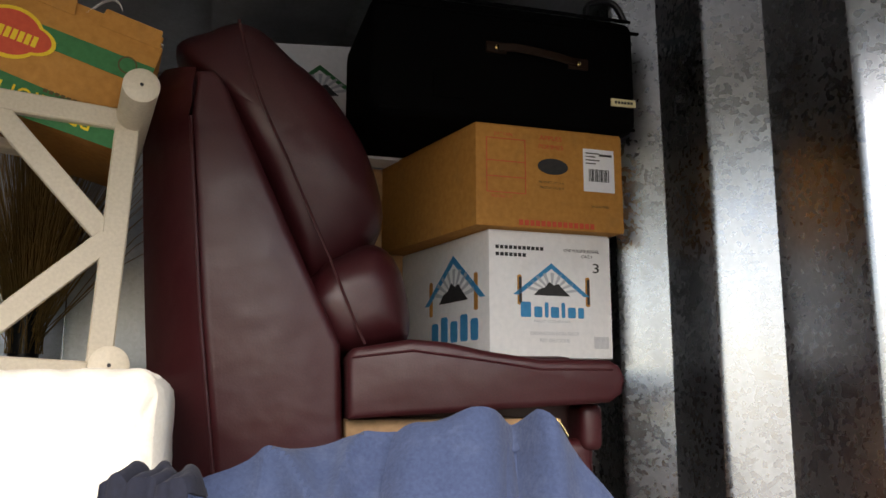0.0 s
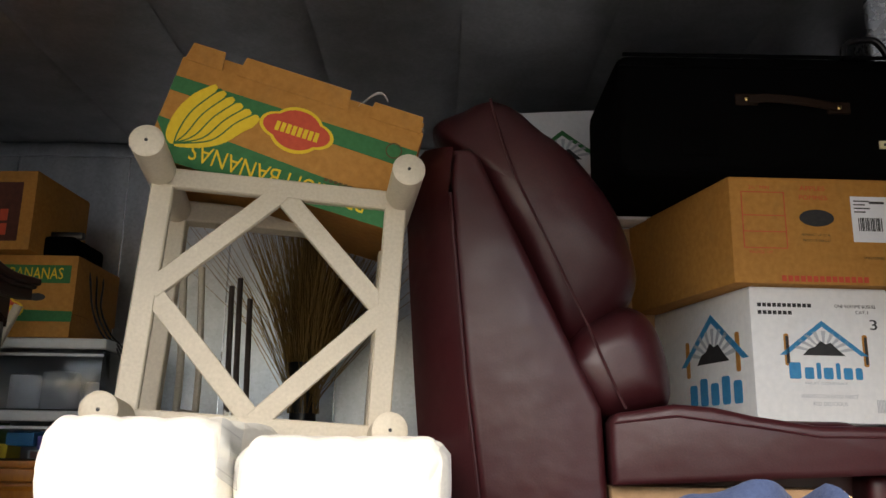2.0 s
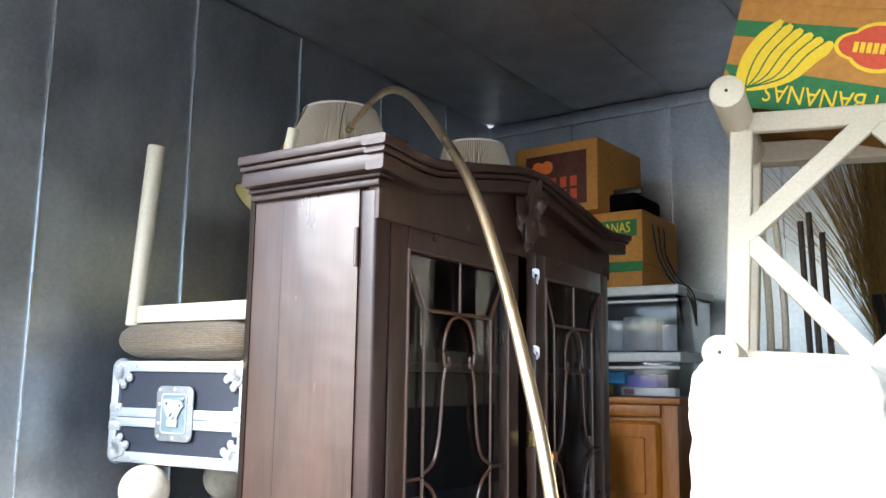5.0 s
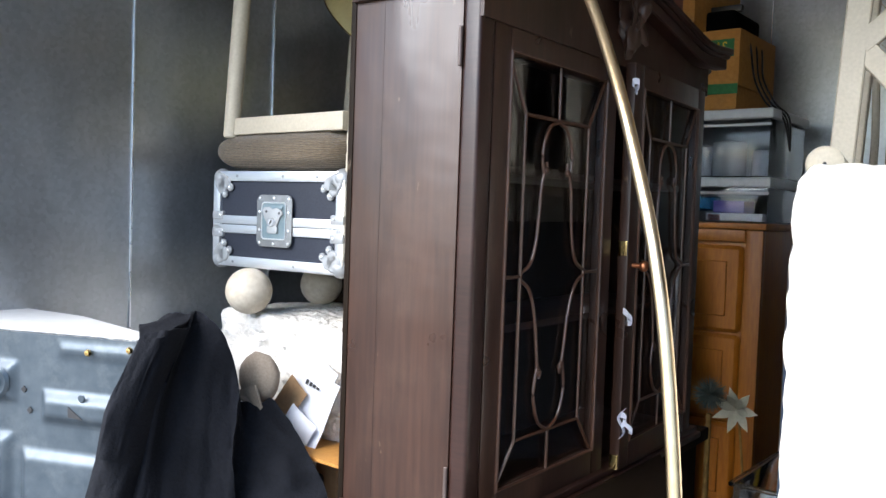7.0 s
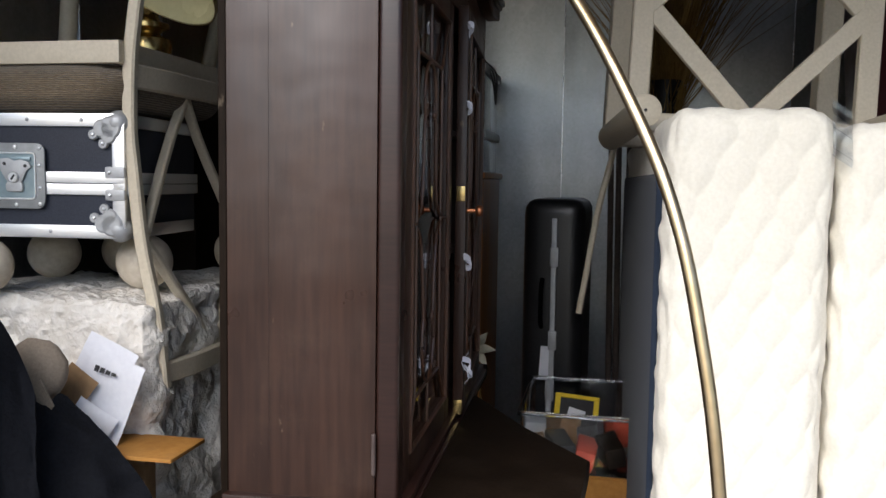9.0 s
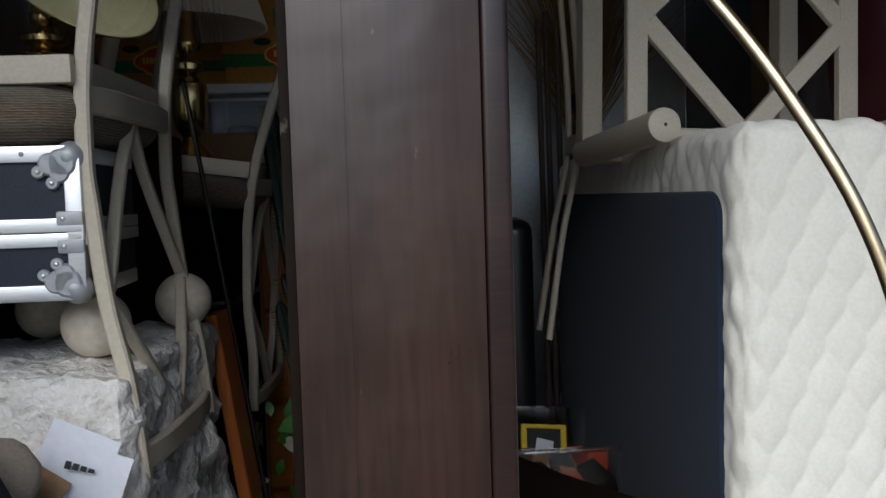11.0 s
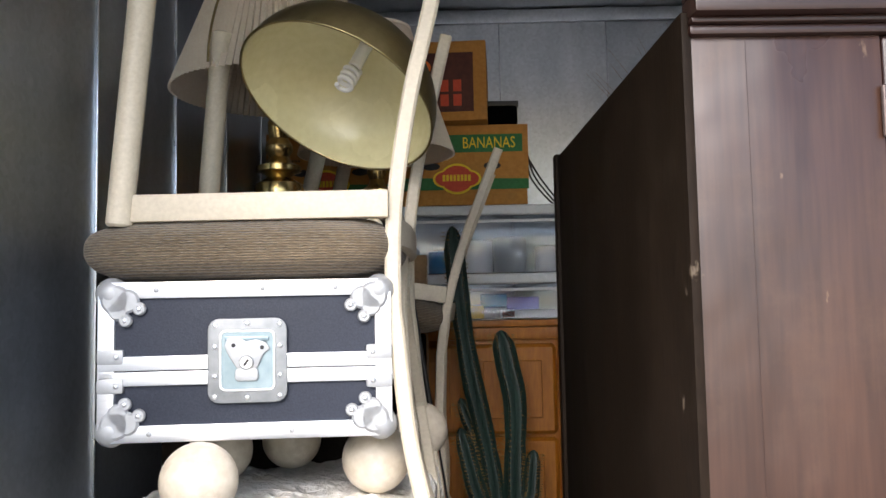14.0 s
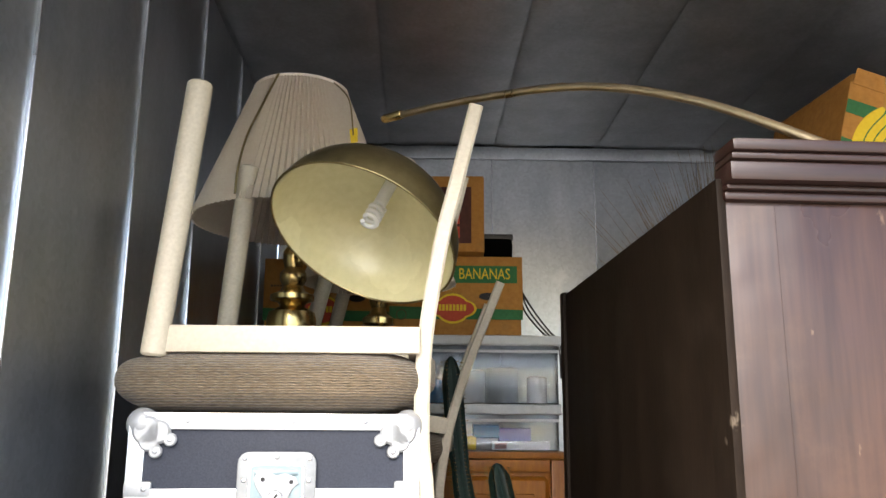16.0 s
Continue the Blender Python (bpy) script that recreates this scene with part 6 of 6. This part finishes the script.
part("inner_skin", sheet(lambda u, v: (pressed(u, v)[0], -pressed(u, v)[1] + 0.0, pressed(u, v)[2]), 120, 160), GREY_PAINT, panel, "stamped grey inner skin")
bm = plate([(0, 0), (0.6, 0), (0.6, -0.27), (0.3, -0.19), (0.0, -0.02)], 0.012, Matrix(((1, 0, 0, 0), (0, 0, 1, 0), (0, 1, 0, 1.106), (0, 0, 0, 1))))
part("top_edge", bm, GREY_EDGE, panel, "pale grey top edge")
for x, z in ((0.032, 1.09), (0.128, 1.078)):
    part("bolt", lathe([(0.001, 0.0), (0.007, 0.0), (0.0075, 0.003), (0.005, 0.007), (0.001, 0.0075)], 12, (0, 0, 0)), BRASS, panel, "brass bolt").matrix_basis = pose(x, 0.01, z, -90)
for x, z, k in ((0.066, 0.958, 1), (0.152, 0.953, -1)):
    part("cutout", plate([(x - 0.017 * k, z + 0.013), (x - 0.017 * k, z - 0.008), (x + 0.018 * k, z - 0.011)], 0.002, Matrix.Translation((0, 0.0165, 0))), BLACK_INK, panel, "triangular hole")
for x, z in ((0.29, 0.988), (0.275, 0.946)):
    part("cutout", box((0.01, 0.002, 0.01), (x, 0.002, z), 0, Matrix.Rotation(0.8, 4, "Y")), BLACK_INK, panel)
for x, z in ((0.14, 0.985), (0.05, 0.978)):
    part("dimple", lathe([(0.001, 0.002), (0.007, 0.002), (0.009, 0.0)], 16), GREY_PAINT, panel).matrix_basis = pose(x, 0.014, z, -90)
part("stop_cup", lathe([(0.036, 0.0), (0.03, 0.006), (0.022, 0.003), (0.001, 0.002)], 28), GREY_PAINT, panel, "pressed ring round the stop").matrix_basis = pose(0.352, 0.014, 1.002, -90)
part("bump_stop", ball(0.014, (0.352, 0.02, 1.002), (1, 0.8, 1), sub=3), GLOSS_BLACK, panel, "round black rubber stop")
for i in range(12):
    part("louvre", box((0.085, 0.01, 0.005), (0.385, 0.02, 0.83 - 0.0125 * i), 0.002, Matrix.Rotation(0.3, 4, "Y")), GREY_PAINT, panel)
part("tab", plate(rounded(0.13, 0.28, 0.66, 0.735, 0.012), 0.004, Matrix.Translation((0, 0.0125, 0))), GREY_PAINT, panel, "raised rectangular tab")

coat = thing("black_coat", (-1.7, 0.73, 0), "black wool coat draped over the car panel", "coat")
RIDGE = [Vector(p) for p in ((-0.004, -0.012, 1.122), (0.016, 0.03, 1.13), (-0.012, 0.1, 1.143), (-0.076, 0.158, 1.15), (-0.02, 0.19, 1.108), (0.058, 0.185, 0.98))]
HEM = [Vector(p) for p in ((-0.155, -0.13, 0.4), (-0.09, -0.11, 0.38), (-0.02, -0.085, 0.36), (0.04, -0.02, 0.36), (0.065, 0.08, 0.38), (0.075, 0.165, 0.4))]
REAR = [Vector(p) for p in ((-0.05, 0.012, 1.124), (-0.09, 0.07, 1.126), (-0.135, 0.14, 1.126), (-0.15, 0.23, 1.0), (-0.1, 0.28, 0.85), (-0.02, 0.27, 0.75))]


def along(line, u):
    pts = curve(line, 8)
    q = min(u, 0.9999) * (len(pts) - 1)
    return pts[int(q)].lerp(pts[int(q) + 1], q % 1)


def drape(u, v):
    """Falls from the ridge to the hem, with deep creases that run downwards."""
    a, b = along(RIDGE, u), along(HEM, u)
    p = a.lerp(b, v)
    k = v ** (1.1 - 0.35 * u)
    p.x, p.y = a.x + (b.x - a.x) * k, a.y + (b.y - a.y) * k
    swell = 0.022 * math.sin(math.pi * min(1, v * 3)) + 0.05 * math.sin(math.pi * u) * v ** 0.6
    crease = 0.03 * math.exp(-((u - 0.36 + 0.06 * v) / 0.05) ** 2) * min(1, 0.25 + 2 * v) + 0.011 * (0.5 + 0.5 * math.sin(15 * u + 4 * v + 1)) ** 2 * min(1, 2 * v)
    ruffle = 0.012 * noise.noise(Vector((u * 6, v * 4, 4))) + 0.005 * noise.noise(Vector((u * 16, v * 11, 2)))
    return p + Vector((0.407, -0.913, 0)) * 0.036 * min(1, 5 * v) * (1 - 0.7 * u) + Vector((0.63, -0.77, 0)) * (swell - crease + ruffle) + Vector((0, 0, -0.012 * math.exp(-((u - 0.36) / 0.06) ** 2) * (1 - v)))


part("drape", sheet(drape, 90, 90, 0.006), WOOL, coat)
part("drape_back", sheet(lambda u, v: along(RIDGE, u).lerp(along(REAR, u), v) + Vector((0, 0, 0.016 * math.sin(math.pi * v) + 0.006 * noise.noise(Vector((u * 7, v * 4, 1))))), 60, 24, 0.006), WOOL, coat)
part("lapel", sheet(lambda u, v: Vector(drape(0.08 + 0.18 * u * (1 - 0.3 * v), 0.02 + 0.3 * v)) + Vector((0.005, -0.011, 0.004)), 24, 30, 0.005), WOOL, coat, "lapel folded over the coat")
jacket = thing("folded_jacket", (-1.625, 1.01, 0.742), "dark folded jacket lying over a carton", "jacket", turn=42)


def lump(u, v):
    x0, x1 = -0.13 + 0.01 * v, 0.112 - 0.13 * v ** 1.3
    x = x0 + (x1 - x0) * u
    z = 0.02 + 0.19 * v - 0.0 + 0.012 * noise.noise(Vector((u * 4, v * 4, 7)))
    return (x, -0.05 + 0.09 * v - 0.018 * math.sin(math.pi * u) + 0.012 * noise.noise(Vector((u * 5, v * 5, 2))), z)


part("cloth", sheet(lump, 40, 36, 0.008), WOOL, jacket)
part("fold", box((0.22, 0.08, 0.05), (-0.015, 0.02, 0.025), 0.022, seg=4), WOOL, jacket)
carton_front = carton("cardboard_box", (-1.618, 0.928, 0), 34, 0.25, 0.16, 0.736, "cardboard box with a white label under the jacket", CARD)
printed(carton_front, "label_panel", patch(-0.1, 0.05, 0.655, 0.705, -0.001), PAPER)
cap = thing("tan_cap", (-1.742, 1.035, 0.958), "faded tan cap lying on the papers", "cap")
part("crown", ball(0.06, (0.01, 0, 0.035), (1.05, 0.5, 1.0), lumps=0.08), TAN, cap)
part("peak", plate([(0.0, -0.02), (0.06, 0.0), (0.085, -0.045), (0.07, -0.085), (0.03, -0.06)], 0.005, Matrix.Translation((-0.01, -0.045, 0.03))), TAN, cap, "stiff curved peak")
part("strap", stroke([(-0.01, -0.045, -0.02), (0.02, -0.055, 0.0), (0.045, -0.045, -0.02)], 0.006), TAN, cap)
tray = thing("cardboard_tray", (-1.63, 1.12, 0.83), "shallow cardboard tray tilted against the stone", "tray")
part("bottom", span(-0.13, 0.15, -0.06, 0.07, 0.0, 0.008, 0.002), CARD, tray)
part("prop", span(-0.02, 0.05, 0.02, 0.06, -0.83, -0.001, 0.004), CARD_DARK, tray)
for i, (x, z, r, w, h) in enumerate(((0.015, 0.105, 24, 0.11, 0.19), (0.045, 0.08, 18, 0.115, 0.18), (-0.03, 0.08, 34, 0.07, 0.14), (0.03, 0.04, 32, 0.085, 0.085))):
    pp = thing("paper_sheet", (-1.7 + x, 1.135 - 0.014 * i, 0.835 + z), "creased white paper sheet", "paper", "loose papers")
    rot = Euler((radians(-12), radians(r), radians(3 * i))).to_matrix()
    part("paper", sheet(lambda u, v: rot @ Vector(((u - 0.5) * w, 0.006 * math.sin(3 * u + i) + 0.004 * math.sin(5 * v), (v - 0.5) * h)), 10, 12, 0.0006), PAPER if i != 2 else CARD_DARK, pp)
    if i == 1:
        bm = bmesh.new()
        for k in range(4):
            box((0.009, 0.001, 0.012 - 0.002 * k), tuple(rot @ Vector((-0.034 + 0.012 * k, -0.008, 0.058))), 0, rot.to_4x4(), bm)
        part("print_bars", bm, BLACK_INK, pp)


# ---- small plants and scraps in the gap ----
wire_ball = thing("wire_ball_plant", (-1.194, 2.35, 0.05), "grey-green spiny ball plant in the dark gap", "plant")
part("stem", rod((0, 0, -0.05), (0, 0, 0.74), 0.008), STRAW, wire_ball)
bm = bmesh.new()
g = random.Random(9)
for i in range(420):
    a, b = g.random() * 6.283, math.acos(g.uniform(-1, 1))
    d = Vector((math.sin(b) * math.cos(a), math.sin(b) * math.sin(a), math.cos(b)))
    sweep([d * 0.01 + Vector((0, 0, 0.8)), d * g.uniform(0.04, 0.058) + Vector((0, 0, 0.8))], circle(0.0014, 3), bm, scales=[1, 0.4])
SPINE = material("grey_green_spines", (0.08, 0.1, 0.08), (0.16, 0.18, 0.15), 0.8)
tagged(part("spine_tuft", bm, SPINE, wire_ball), kind="stuff")
